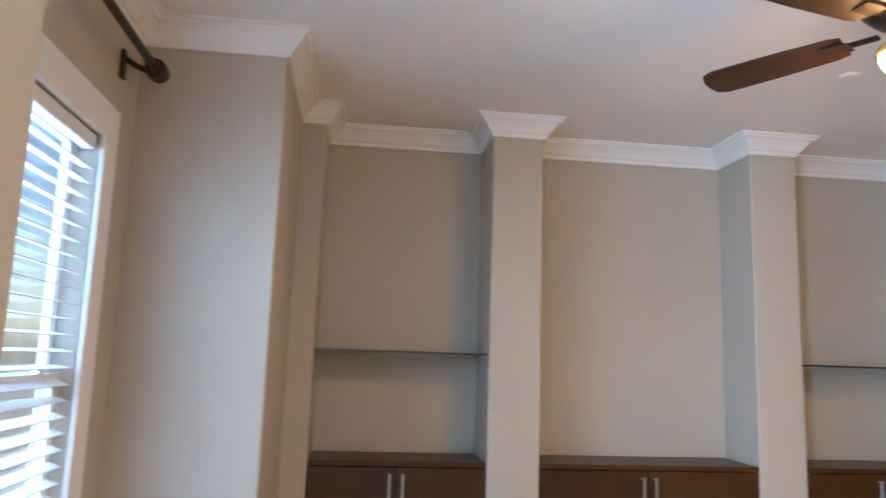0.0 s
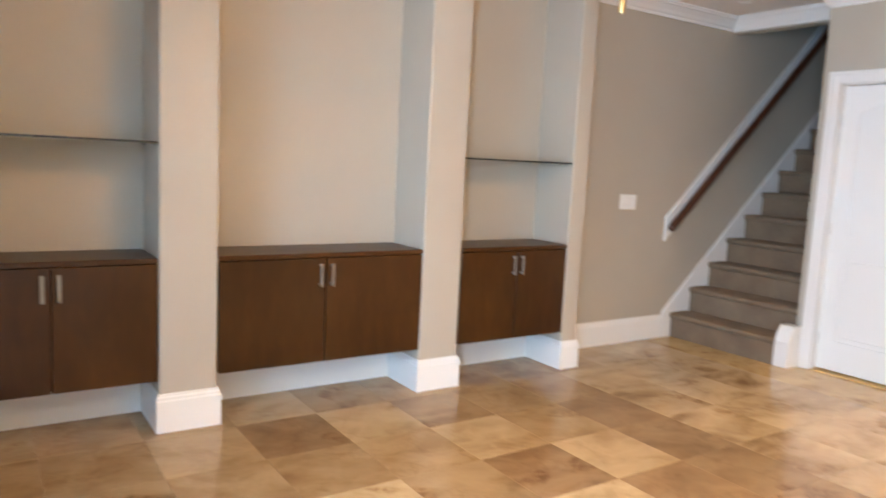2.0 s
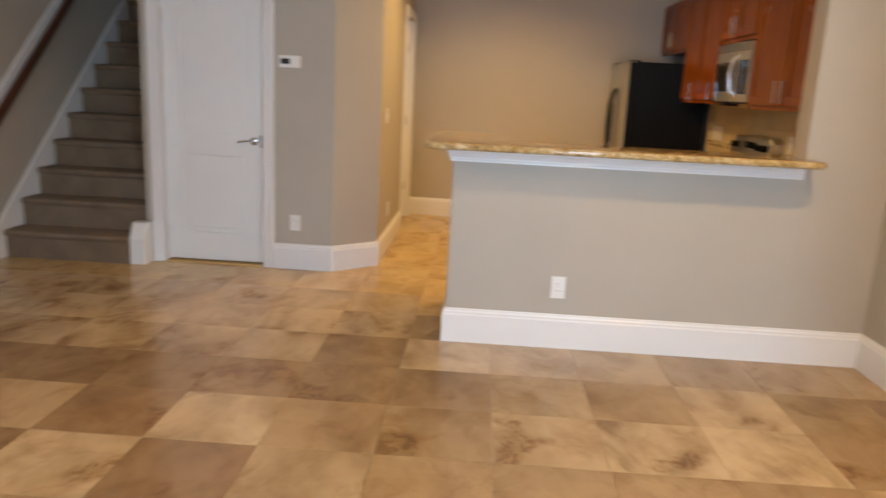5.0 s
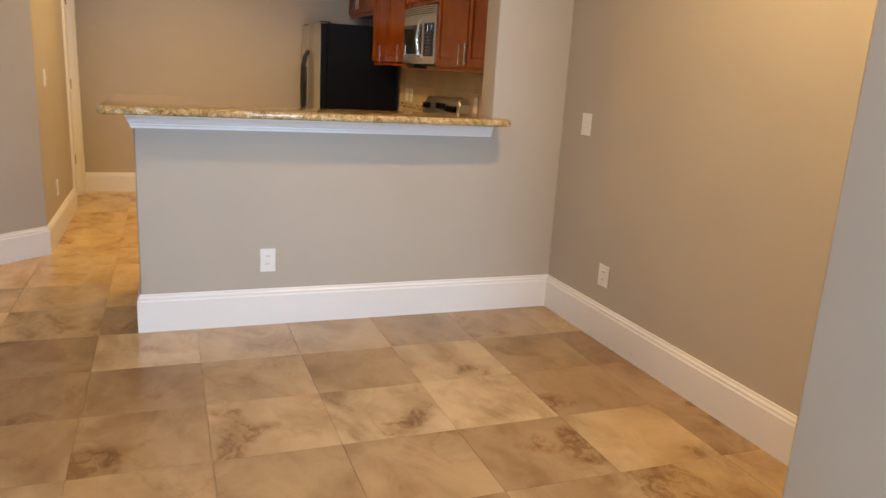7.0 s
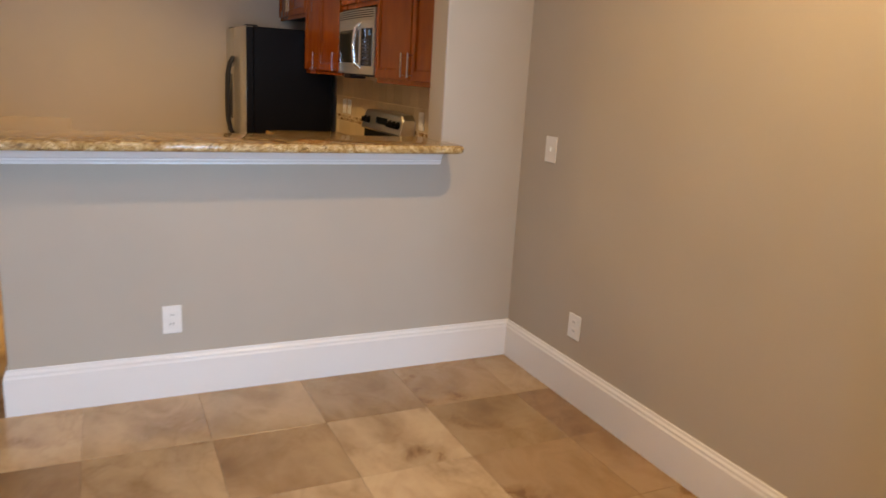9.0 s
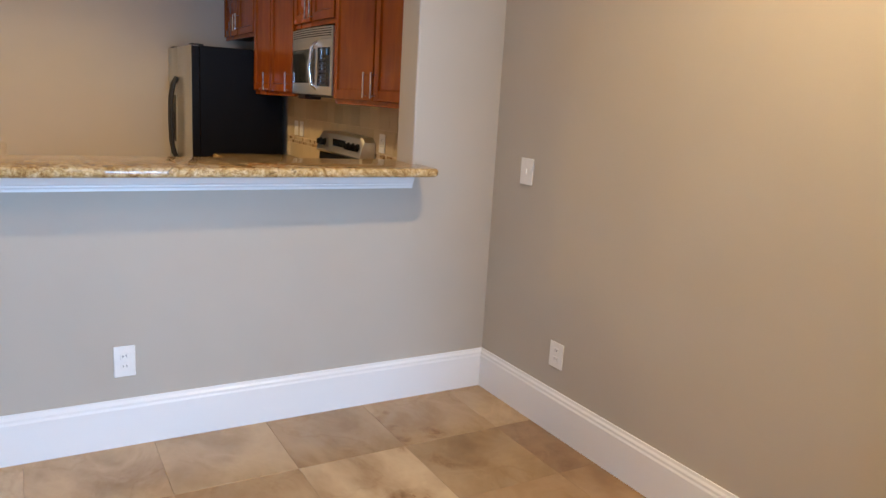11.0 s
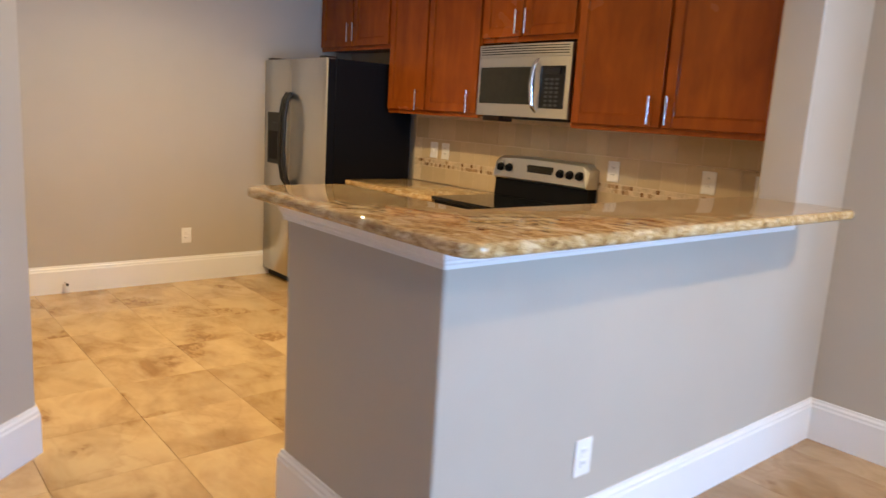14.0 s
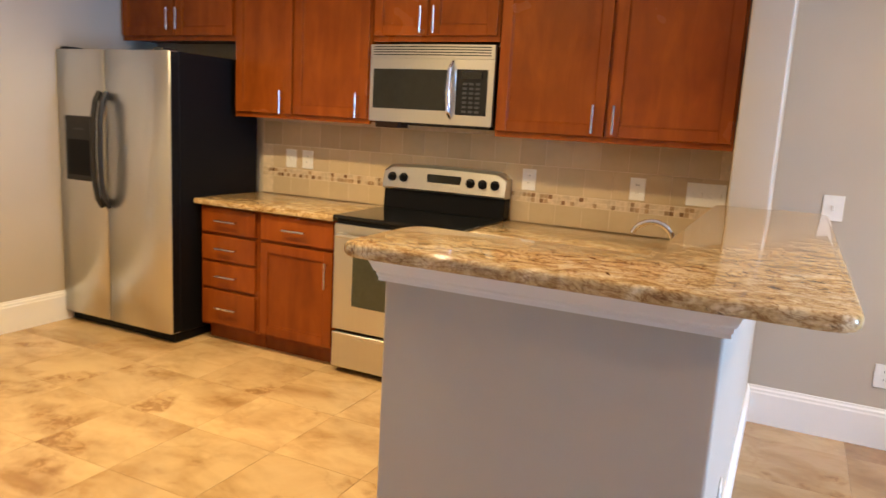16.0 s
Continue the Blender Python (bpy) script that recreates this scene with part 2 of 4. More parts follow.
MOSAIC_A = plain("mosaic_cream", (0.58, 0.46, 0.31), 0.25, 0, 0.2)
MOSAIC_B = plain("mosaic_brown", (0.20, 0.11, 0.05), 0.2, 0, 0.3)
MOSAIC_C = plain("mosaic_tan", (0.36, 0.24, 0.13), 0.2, 0, 0.3)
GRANITE = granite("gold_granite")
STEEL = plain("brushed_steel", (0.62, 0.605, 0.565), 0.30, 1.0, 0.015, 90, (1, 1, 0.02))
STEEL_BSDF = STEEL.node_tree.nodes["Principled BSDF"]
STEEL.node_tree.links.remove(STEEL_BSDF.inputs["Roughness"].links[0])
STEEL_BSDF.inputs["Roughness"].default_value = 0.29
NICKEL = plain("satin_nickel", (0.62, 0.60, 0.57), 0.25, 1.0, 0.05)
DULL = plain("dull_nickel", (0.36, 0.34, 0.31), 0.38, 1.0, 0.08)
CHROME = plain("chrome", (0.8, 0.8, 0.8), 0.06, 1.0, 0.02)
BLACK = plain("black_enamel", (0.006, 0.006, 0.007), 0.42, 0, 0.05)
BLACK.node_tree.nodes["Principled BSDF"].inputs["Specular IOR Level"].default_value = 0.1
BLACKGLASS = plain("black_glass", (0.010, 0.010, 0.011), 0.05, 0, 0.1)
SMOKE = plain("smoked_oven_glass", (0.055, 0.055, 0.034), 0.08, 0, 0.1)
DIMGLASS = plain("dim_microwave_glass", (0.022, 0.022, 0.018), 0.07, 0, 0.1)
# bright honey colour stands in for closet light leaking under the door
GAP_LIGHT = plain("honey_gap_light", (0.62, 0.40, 0.15), 0.4, 0, 0.1)
DARKGREY = plain("dark_grey_plastic", (0.020, 0.019, 0.019), 0.42, 0, 0.15)
for glossy in (BLACKGLASS, SMOKE, DIMGLASS, DARKGREY):
    glossy.node_tree.nodes["Principled BSDF"].inputs["Specular IOR Level"].default_value = 0.28
BRONZE = plain("dark_bronze", (0.034, 0.015, 0.009), 0.38, 0.4, 0.2)
BRASS = plain("aged_brass", (0.55, 0.36, 0.15), 0.3, 0.9, 0.1)
CARPET = carpet("taupe_carpet")
BLIND = paint("white_blind_slat", (0.80, 0.82, 0.84), 0.4, 0.02, 0.02)
GLASS = glassy("window_glass")
SHELFGLASS = glassy("shelf_glass", (0.50, 0.60, 0.54), 0.05)
SHELFGLASS.node_tree.nodes["Principled BSDF"].inputs["Transmission Weight"].default_value = 0.45
BOWL = glow("lit_frosted_bowl", (1.0, 0.56, 0.22), 225.0)
LEDGLOW = glow("lit_downlight_lens", (1.0, 0.72, 0.40), 6.0)
DISPLAY = plain("display_black", (0.008, 0.009, 0.009), 0.08, 0, 0.1)
PRINT = plain("grey_print", (0.032, 0.032, 0.032), 0.5, 0, 0.05)
PAVING = plain("outdoor_paving", (0.36, 0.34, 0.31), 0.9, 0, 0.2, 3)
STUCCO = paint("pale_stucco", (0.72, 0.72, 0.70), 0.9, 0.08, 0.6)
ROOFTILE = plain("grey_roof", (0.16, 0.14, 0.13), 0.9, 0, 0.25, 8)

# ---- building helpers ----
ORIGIN = {}


def bm_box(bm, x0, x1, y0, y1, z0, z1, bevel=0.0, seg=1):
    vs = [bm.verts.new((x, y, z)) for x in (x0, x1) for y in (y0, y1) for z in (z0, z1)]
    fs = [bm.faces.new([vs[i] for i in q]) for q in ((0, 1, 3, 2), (4, 6, 7, 5), (0, 4, 5, 1), (2, 3, 7, 6), (0, 2, 6, 4), (1, 5, 7, 3))]
    if bevel:
        bmesh.ops.bevel(bm, geom=list({e for f in fs for e in f.edges}), offset=bevel, segments=seg, affect="EDGES", profile=0.5)
    return bm


def bm_prism(bm, pts, z0, z1, bevel=0.0, seg=2):
    lo, hi = [bm.verts.new((x, y, z0)) for x, y in pts], [bm.verts.new((x, y, z1)) for x, y in pts]
    n = len(pts)
    fs = [bm.faces.new(hi), bm.faces.new(lo[::-1])]
    fs += [bm.faces.new((lo[i], lo[(i + 1) % n], hi[(i + 1) % n], hi[i])) for i in range(n)]
    bmesh.ops.recalc_face_normals(bm, faces=fs)
    if bevel:
        bmesh.ops.bevel(bm, geom=list({e for f in fs[:2] for e in f.edges}), offset=bevel, segments=seg, affect="EDGES", profile=0.5)
    return bm


def bm_rod(bm, a, b, r, seg=12, r2=None):
    a, b = Vector(a), Vector(b)
    turn = (b - a).to_track_quat("Z", "Y").to_matrix().to_4x4()
    bmesh.ops.create_cone(bm, cap_ends=True, segments=seg, radius1=r, radius2=r if r2 is None else r2, depth=(b - a).length, matrix=Matrix.Translation((a + b) / 2) @ turn)
    return bm


def bm_lathe(bm, centre, profile, seg=28, axis="Z"):
    """Turns (radius, height) pairs round an upright axis through centre."""
    cx, cy, cz = centre
    rings = []
    for r, h in profile:
        ring = []
        for k in range(seg):
            a = 2 * math.pi * k / seg
            if axis == "Z":
                p = (cx + r * math.cos(a), cy + r * math.sin(a), cz + h)
            elif axis == "Y":
                p = (cx + r * math.cos(a), cy + h, cz + r * math.sin(a))
            else:
                p = (cx + h, cy + r * math.cos(a), cz + r * math.sin(a))
            ring.append(bm.verts.new(p))
        rings.append(ring)
    fs = []
    for p, q in zip(rings, rings[1:]):
        fs += [bm.faces.new((p[k], p[(k + 1) % seg], q[(k + 1) % seg], q[k])) for k in range(seg)]
    fs += [bm.faces.new(rings[0][::-1]), bm.faces.new(rings[-1])]
    bmesh.ops.recalc_face_normals(bm, faces=fs)
    return bm


def bm_tube(bm, pts, r, seg=10):
    for a, b in zip(pts, pts[1:]):
        bm_rod(bm, a, b, r, seg)
    for p in pts[1:-1]:
        bmesh.ops.create_uvsphere(bm, u_segments=seg, v_segments=6, radius=r, matrix=Matrix.Translation(p))
    return bm


def sweep(bm, path, profile, closed=False):
    """Runs an (outward, height) profile along a plan path, mitred; outward is to the right of the path."""
    n = len(path)
    offs = []
    for i in range(n):
        p = Vector(path[i])
        dirs = []
        if i > 0 or closed:
            dirs.append((p - Vector(path[i - 1])).normalized())
        if i < n - 1 or closed:
            dirs.append((Vector(path[(i + 1) % n]) - p).normalized())
        norms = [Vector((d.y, -d.x)) for d in dirs]
        if len(norms) == 2:
            s = norms[0] + norms[1]
            offs.append(s / max(0.2, 1 + norms[0].dot(norms[1])))
        else:
            offs.append(norms[0])
    rings = [[bm.verts.new((path[i][0] + offs[i].x * o, path[i][1] + offs[i].y * o, z)) for o, z in profile] for i in range(n)]
    m = len(profile)
    fs = []
    for a, b in zip(rings, rings[1:]):
        fs += [bm.faces.new((a[k], b[k], b[(k + 1) % m], a[(k + 1) % m])) for k in range(m)]
    fs += [bm.faces.new(rings[0]), bm.faces.new(rings[-1][::-1])]
    bmesh.ops.recalc_face_normals(bm, faces=fs)
    return bm


def finish(name, bm, material, smooth=False):
    me = bpy.data.meshes.new(name)
    bm.to_mesh(me)
    bm.free()
    me.materials.append(material)
    if smooth:
        for p in me.polygons:
            p.use_smooth = True
        me.set_sharp_from_angle(angle=radians(40))
    return me


def solid(name, bm, material, label="", category="", group="", kind="", smooth=False):
    ob = new(name, finish(name, bm, material, smooth))
    ORIGIN[ob.name] = Vector((0, 0, 0))
    return tagged(ob, label, category, group, kind)


def structure(name, bm, material, label="", smooth=False):
    return solid(name, bm, material, label, "", "", "structure", smooth)


def thing(name, at, label, category, group="", kind=""):
    ob = new(name)
    ob.empty_display_size = 0.1
    ob.location = at
    ORIGIN[ob.name] = Vector(at)
    return tagged(ob, label, category, group, kind)


def part(name, bm, material, parent, label="", smooth=False):
    """One mesh under a thing or part; bm is in world metres."""
    o = ORIGIN[parent.name]
    bmesh.ops.translate(bm, verts=bm.verts, vec=-o)
    ob = new(name, finish(name, bm, material, smooth))
    ob.parent = parent
    ORIGIN[ob.name] = o
    return tagged(ob, label)


def box(x0, x1, y0, y1, z0, z1, bevel=0.0, seg=1):
    return bm_box(bmesh.new(), x0, x1, y0, y1, z0, z1, bevel, seg)


def round_plan(pts, corners, radius):
    out = []
    n = len(pts)
    for i, p in enumerate(pts):
        if i not in corners:
            out.append(p)
            continue
        p, a, c = Vector(p), Vector(pts[i - 1]), Vector(pts[(i + 1) % n])
        s, e = p + (a - p).normalized() * radius, p + (c - p).normalized() * radius
        for k in range(6):
            t = k / 5
            q = s * (1 - t) ** 2 + p * 2 * t * (1 - t) + e * t * t
            out.append((q.x, q.y))
    return out


def rounded(pts, z0, z1, corners, radius=0.011):
    """A wall prism whose named plan corners are rounded over, as plastered corners are."""
    return bm_prism(bmesh.new(), round_plan(pts, corners, radius), z0, z1)


def prism(pts, z0, z1, bevel=0.0, seg=2):
    return bm_prism(bmesh.new(), pts, z0, z1, bevel, seg)


def rod(a, b, r, seg=12, r2=None):
    return bm_rod(bmesh.new(), a, b, r, seg, r2)


def lathe(c, prof, seg=28, axis="Z"):
    return bm_lathe(bmesh.new(), c, prof, seg, axis)


# ---- large structure ----
WX, AX, NY, PY, SY = -0.51, 0.075, 4.53, 4.165, -1.15  # window wall, alcove edge, back wall, pillar faces, south wall
FARX, HALLY, DX = 8.285, 1.775, 5.525
BLOCKX, BLOCKY = 1.645, -0.43
PIERX = 0.016
TH = 0.12
WIN = ((1.56, 2.965), (-0.29, 0.38))
WZ0, WZ1 = 0.42, 2.125

structure("subfloor", box(WX - TH, 10.0, SY - TH, NY + TH, -0.12, -0.006), GROUT, "brown grout bed under stone floor tiles")
bm = bmesh.new()
bm_box(bm, WX - TH, 5.88, SY - TH, NY + TH, CEIL, CEIL + 0.12)
bm_box(bm, 5.88, FARX + TH, SY - TH, 3.50, CEIL, CEIL + 0.12)
structure("ceiling", bm, CEILING, "flat white painted ceiling")
structure("ceiling_stairwell", box(5.88, 10.0, 3.38, NY + TH, 5.0, 5.1), CEILING, "white ceiling high above the staircase")

bm = bmesh.new()
prev = SY - TH
for y0, y1 in sorted(WIN):
    bm_box(bm, WX - TH, WX, prev, y0, 0, CEIL)
    bm_box(bm, WX - TH, WX, y0, y1, 0, WZ0)
    bm_box(bm, WX - TH, WX, y0, y1, WZ1, CEIL)
    prev = y1
bm_box(bm, WX - TH, WX, prev, NY + TH, 0, CEIL)
structure("wall_west", bm, WALL, "greige painted wall with window openings")
structure("wall_pier", box(WX, PIERX, 1.00, 1.28, 0, CEIL), WALL, "greige painted pier between window alcoves")
structure("wall_nib", rounded([(WX, 3.315), (AX, 3.315), (AX, PY), (0.205, PY), (0.205, NY), (WX, NY)], 0, CEIL, (1, 3)), WALL, "greige painted wall return beside the window alcove", True)
bm = bmesh.new()
bm_box(bm, WX, 5.88, NY, NY + TH, 0, CEIL)
bm_box(bm, 5.88, 10.0, NY, NY + TH, 0, 5.0)
structure("wall_north", bm, WALL, "greige painted back wall of niches and staircase")
PILLARS = ((1.115, 1.395), (2.61, 2.885), (3.77, 3.91))
for k, (x0, x1) in enumerate(PILLARS):
    structure("wall_pillar_%d" % (k + 1), rounded([(x0, PY), (x1, PY), (x1, NY), (x0, NY)], 0, CEIL, (0, 1)), WALL, "greige painted pillar between built-in niches", True)
structure("wall_block", rounded([(WX, SY - TH), (BLOCKX, SY - TH), (BLOCKX, BLOCKY), (WX, BLOCKY)], 0, CEIL, (2,)), WALL, "greige painted projecting wall block", True)
structure("wall_south", box(BLOCKX, FARX + TH, SY - TH, SY, 0, CEIL), WALL, "greige painted long wall behind dining corner and kitchen")
structure("wall_wing", rounded([(4.15, SY), (4.32, SY), (4.32, -0.70), (4.15, -0.70)], 0, CEIL, (2, 3)), WALL, "greige painted stub wall beside kitchen cabinets", True)
structure("wall_east", box(FARX, FARX + TH, SY, HALLY + TH, 0, CEIL), WALL, "greige painted kitchen end wall")
D1Y0, D1Y1, DZ = 2.60, 3.36, 2.075
bm = bmesh.new()
bm_box(bm, DX, DX + TH, 2.075, D1Y0, 0, CEIL)
bm_box(bm, DX, DX + TH, D1Y1, 3.50, 0, CEIL)
bm_box(bm, DX, DX + TH, D1Y0, D1Y1, DZ, CEIL)
structure("wall_closet", bm, WALL, "greige painted closet wall round a doorway")
structure("wall_corner", prism([(DX, 2.075), (5.80, HALLY), (5.80, HALLY + TH), (DX + TH, 2.075)], 0, CEIL), WALL, "greige painted angled wall corner")
H0, H1 = 7.41, 8.09
bm = bmesh.new()
bm_box(bm, 5.80, H0, HALLY, HALLY + TH, 0, CEIL)
bm_box(bm, H1, FARX, HALLY, HALLY + TH, 0, CEIL)
bm_box(bm, H0, H1, HALLY, HALLY + TH, DZ, CEIL)
structure("wall_hall", bm, WALL, "greige painted hall wall with doorway")
structure("wall_stair", box(DX + TH, 10.0, 3.38, 3.50, 0, 5.0), WALL, "greige painted wall beside the staircase")
structure("wall_stair_end", box(9.9, 10.0, 3.50, NY, 2.4, 5.0), WALL, "greige painted wall at the head of the stairs")
structure("wall_stair_header", box(5.88, 6.00, 3.50, NY, 2.60, 5.0), WALL, "painted header over the staircase")
structure("wall_closet_back", box(6.3, 6.4, HALLY + TH, 3.38, 0, CEIL), WALL, "plain closet back wall")
structure("wall_half", rounded([(4.15, -0.711), (4.15, 1.145), (4.972, 1.145), (4.972, 1.02), (4.27, 1.02), (4.27, -0.70)], 0, 1.091, (1, 2, 3)), WALL, "greige painted half wall under the breakfast bar", True)

ROOM = [(WX, BLOCKY), (WX, 1.00), (PIERX, 1.00), (PIERX, 1.28), (WX, 1.28), (WX, 3.315), (AX, 3.315), (AX, PY), (0.205, PY), (0.205, NY)]
for x0, x1 in PILLARS:
    ROOM += [(x0, NY), (x0, PY), (x1, PY), (x1, NY)]
BASE = [(0.0, 0.0), (0.018, 0.0), (0.018, 0.158), (0.014, 0.166), (0.014, 0.176), (0.008, 0.184), (0.006, 0.195), (0.0, 0.195)]
CROWN = [(0.0, 2.612), (0.012, 2.612), (0.014, 2.630), (0.026, 2.640), (0.040, 2.662), (0.066, 2.690), (0.082, 2.696), (0.088, 2.708), (0.100, 2.710), (0.100, CEIL), (0.0, CEIL)]
structure("baseboard_north", sweep(bmesh.new(), ROOM + [(5.245, NY)], BASE), TRIM, "tall white painted baseboard")
structure("baseboard_closet", sweep(bmesh.new(), [(DX, D1Y0 - 0.087), (DX, 2.075), (5.80, HALLY), (H0 - 0.085, HALLY)], BASE), TRIM, "tall white painted baseboard")
structure("baseboard_east", sweep(bmesh.new(), [(H1 + 0.085, HALLY), (FARX, HALLY), (FARX, SY)], BASE), TRIM, "tall white painted baseboard")
structure("baseboard_south", sweep(bmesh.new(), [(4.972, 1.02), (4.972, 1.145), (4.15, 1.145), (4.15, SY), (BLOCKX, SY), (BLOCKX, BLOCKY), (WX, BLOCKY)], BASE), TRIM, "tall white painted baseboard")
structure("crown_moulding", sweep(bmesh.new(), ROOM + [(5.88, NY), (5.88, 3.50), (DX, 3.50), (DX, 2.075), (5.80, HALLY), (FARX, HALLY)], CROWN), TRIM, "white stepped crown moulding")
structure("crown_moulding_south", sweep(bmesh.new(), [(4.32, -0.70), (4.15, -0.70), (4.15, SY), (BLOCKX, SY), (BLOCKX, BLOCKY), (WX, BLOCKY)], CROWN), TRIM, "white stepped crown moulding")

# ---- windows ----


def casing_x(name, x, face, y0, y1, z0, z1, w, t, parent, mat_, sill=False):
    """Door or window casing round an opening in a wall that faces along x; face is -1 or 1."""
    xa, xb = sorted((x, x + face * t))
    part(name, box(xa, xb, y0 - w, y0, z0, z1 + w, 0.004), mat_, parent)
    part(name, box(xa, xb, y1, y1 + w, z0, z1 + w, 0.004), mat_, parent)
    part(name, box(xa, xb, y0, y1, z1, z1 + w, 0.004), mat_, parent)


def window(k, y0, y1):
    w = thing("window_%d" % k, (WX, (y0 + y1) / 2, WZ0), "white double-hung sash window with wide white casing", "window", "", "structure")
    casing_x("casing", WX, 1, y0, y1, WZ0, WZ1, 0.125, 0.022, w, TRIM)
    part("window_sill", box(WX - 0.02, WX + 0.06, y0 - 0.15, y1 + 0.15, WZ0 - 0.035, WZ0, 0.006), TRIM, w)
    part("apron", box(WX, WX + 0.016, y0 - 0.11, y1 + 0.11, WZ0 - 0.125, WZ0 - 0.035, 0.004), TRIM, w)
    mid = 1.285
    for z0, z1, x in ((WZ0, mid + 0.02, WX - 0.075), (mid - 0.02, WZ1, WX - 0.105)):
        f = bmesh.new()
        bm_box(f, x, x + 0.03, y0, y0 + 0.05, z0, z1)
        bm_box(f, x, x + 0.03, y1 - 0.05, y1, z0, z1)
        bm_box(f, x, x + 0.03, y0 + 0.05, y1 - 0.05, z0, z0 + 0.045)
        bm_box(f, x, x + 0.03, y0 + 0.05, y1 - 0.05, z1 - 0.045, z1)
        fr = part("window_frame", f, TRIM, w)
        p = part("pane", box(x + 0.012, x + 0.018, y0 + 0.05, y1 - 0.05, z0 + 0.045, z1 - 0.045), GLASS, fr)
        p.visible_shadow = False
    part("sash_lock", box(WX - 0.072, WX - 0.045, y1 - 0.16, y1 - 0.12, mid + 0.02, mid + 0.05, 0.004), PLATE, w)
    bl = thing("window_blind", (WX - 0.02, (y0 + y1) / 2, WZ0 + 0.01), "white horizontal slat blind lowered and open in the window", "window blind", "window blinds")
    part("head_rail", box(WX - 0.05, WX - 0.004, y0 + 0.012, y1 - 0.012, WZ1 - 0.055, WZ1 - 0.004, 0.004), BLIND, bl)
    part("bottom_rail", box(WX - 0.045, WX - 0.008, y0 + 0.015, y1 - 0.015, WZ0 + 0.008, WZ0 + 0.028, 0.004), BLIND, bl)
    cy = (y0 + y1) / 2
    me = finish("slat", bm_box(bmesh.new(), -0.023, 0.023, y0 + 0.015 - cy, y1 - 0.015 - cy, -0.0016, 0.0016), BLIND)
    z = WZ0 + 0.075
    while z < WZ1 - 0.07:
        s = new("slat", me)
        s.parent = bl
        s.matrix_basis = pose(-0.006, 0, z - WZ0 - 0.01, 0, 11 if z > mid else 20, 0)
        z += 0.052
    for yy in (y0 + 0.22, y1 - 0.22):
        part("ladder_cord", box(WX - 0.004, WX - 0.0025, yy - 0.002, yy + 0.002, WZ0 + 0.02, WZ1 - 0.05), BLIND, bl)


window(1, *WIN[0])
window(2, *WIN[1])

cr = thing("curtain_rod", (-0.40, 2.3, 2.46), "dark bronze curtain rod on brackets above the window", "curtain rod")
part("rod", rod((-0.40, 1.34, 2.455), (-0.40, 3.13, 2.455), 0.016, 14), BRONZE, cr, "", True)
for yy, s in ((3.10, 1), (1.36, -1)):
    b = bmesh.new()
    bm_box(b, WX, WX + 0.015, yy - 0.02, yy + 0.02, 2.39, 2.50, 0.003)
    bm_tube(b, [(WX + 0.01, yy, 2.47), (WX + 0.05, yy, 2.445), (WX + 0.085, yy, 2.43), (-0.40, yy, 2.435)], 0.012, 8)
    bm_lathe(b, (-0.40, yy - 0.016, 2.455), [(0.012, 0), (0.024, 0.004), (0.024, 0.028), (0.012, 0.032)], 14, "Y")
    part("bracket", b, BRONZE, cr)
    part("finial", lathe((-0.40, yy + s * 0.03, 2.455), [(0.018, 0), (0.040, s * 0.010), (0.042, s * 0.055), (0.030, s * 0.064), (0.036, s * 0.080), (0.012, s * 0.092)], 16, "Y"), BRONZE, cr, "", True)

# ---- built-in niches ----


def niche_cabinet(x0, x1, split):
    c = thing("wall_cabinet", ((x0 + x1) / 2, NY, 0.262), "dark walnut wall-hung cabinet with two plain doors in a niche", "cabinet", "niche cabinets")
    zb, zt = 0.262, 0.872
    part("body", box(x0 + 0.004, x1 - 0.004, PY + 0.024, NY - 0.003, zb + 0.004, zt - 0.028), WALNUT, c)
    part("top", box(x0 + 0.003, x1 - 0.003, PY - 0.004, NY - 0.003, zt - 0.026, zt, 0.003), WALNUT, c)
    for a, b, hx in ((x0 + 0.005, split - 0.003, split - 0.045), (split + 0.003, x1 - 0.005, split + 0.022)):
        d = part("door", box(a, b, PY, PY + 0.02, zb, zt - 0.030, 0.002), WALNUT, c)
        h = bmesh.new()
        bm_box(h, hx + 0.003, hx + 0.020, PY - 0.026, PY - 0.020, zt - 0.185, zt - 0.058, 0.002)
        bm_box(h, hx + 0.004, hx + 0.019, PY - 0.021, PY + 0.001, zt - 0.075, zt - 0.065)
        bm_box(h, hx + 0.004, hx + 0.019, PY - 0.021, PY + 0.001, zt - 0.178, zt - 0.168)
        part("handle", h, DULL, d, "flat satin nickel pull")


niche_cabinet(0.208, 1.112, 0.652)
niche_cabinet(1.398, 2.607, 1.985)
niche_cabinet(2.888, 3.767, 3.335)
for x0, x1 in ((0.205, 1.115), (2.885, 3.77)):
    s = thing("glass_shelf", ((x0 + x1) / 2, NY, 1.42), "clear glass shelf with dark edge across a niche", "shelf", "niche glass shelves")
    part("pane", box(x0 + 0.003, x1 - 0.003, PY + 0.012, NY - 0.002, 1.418, 1.427), SHELFGLASS, s)
    part("front_edge", box(x0 + 0.003, x1 - 0.003, PY + 0.006, PY + 0.0115, 1.4175, 1.4275), plain("dark_shelf_edge", (0.03, 0.032, 0.03), 0.2), s, "dark polished glass edge")
    for xx, s_ in ((x0 + 0.0005, 1), (x1 - 0.0005, -1)):
        for yy in (PY + 0.06, NY - 0.06):
            part("shelf_pin", rod((xx, yy, 1.412), (xx + s_ * 0.018, yy, 1.412), 0.005, 8), NICKEL, s)

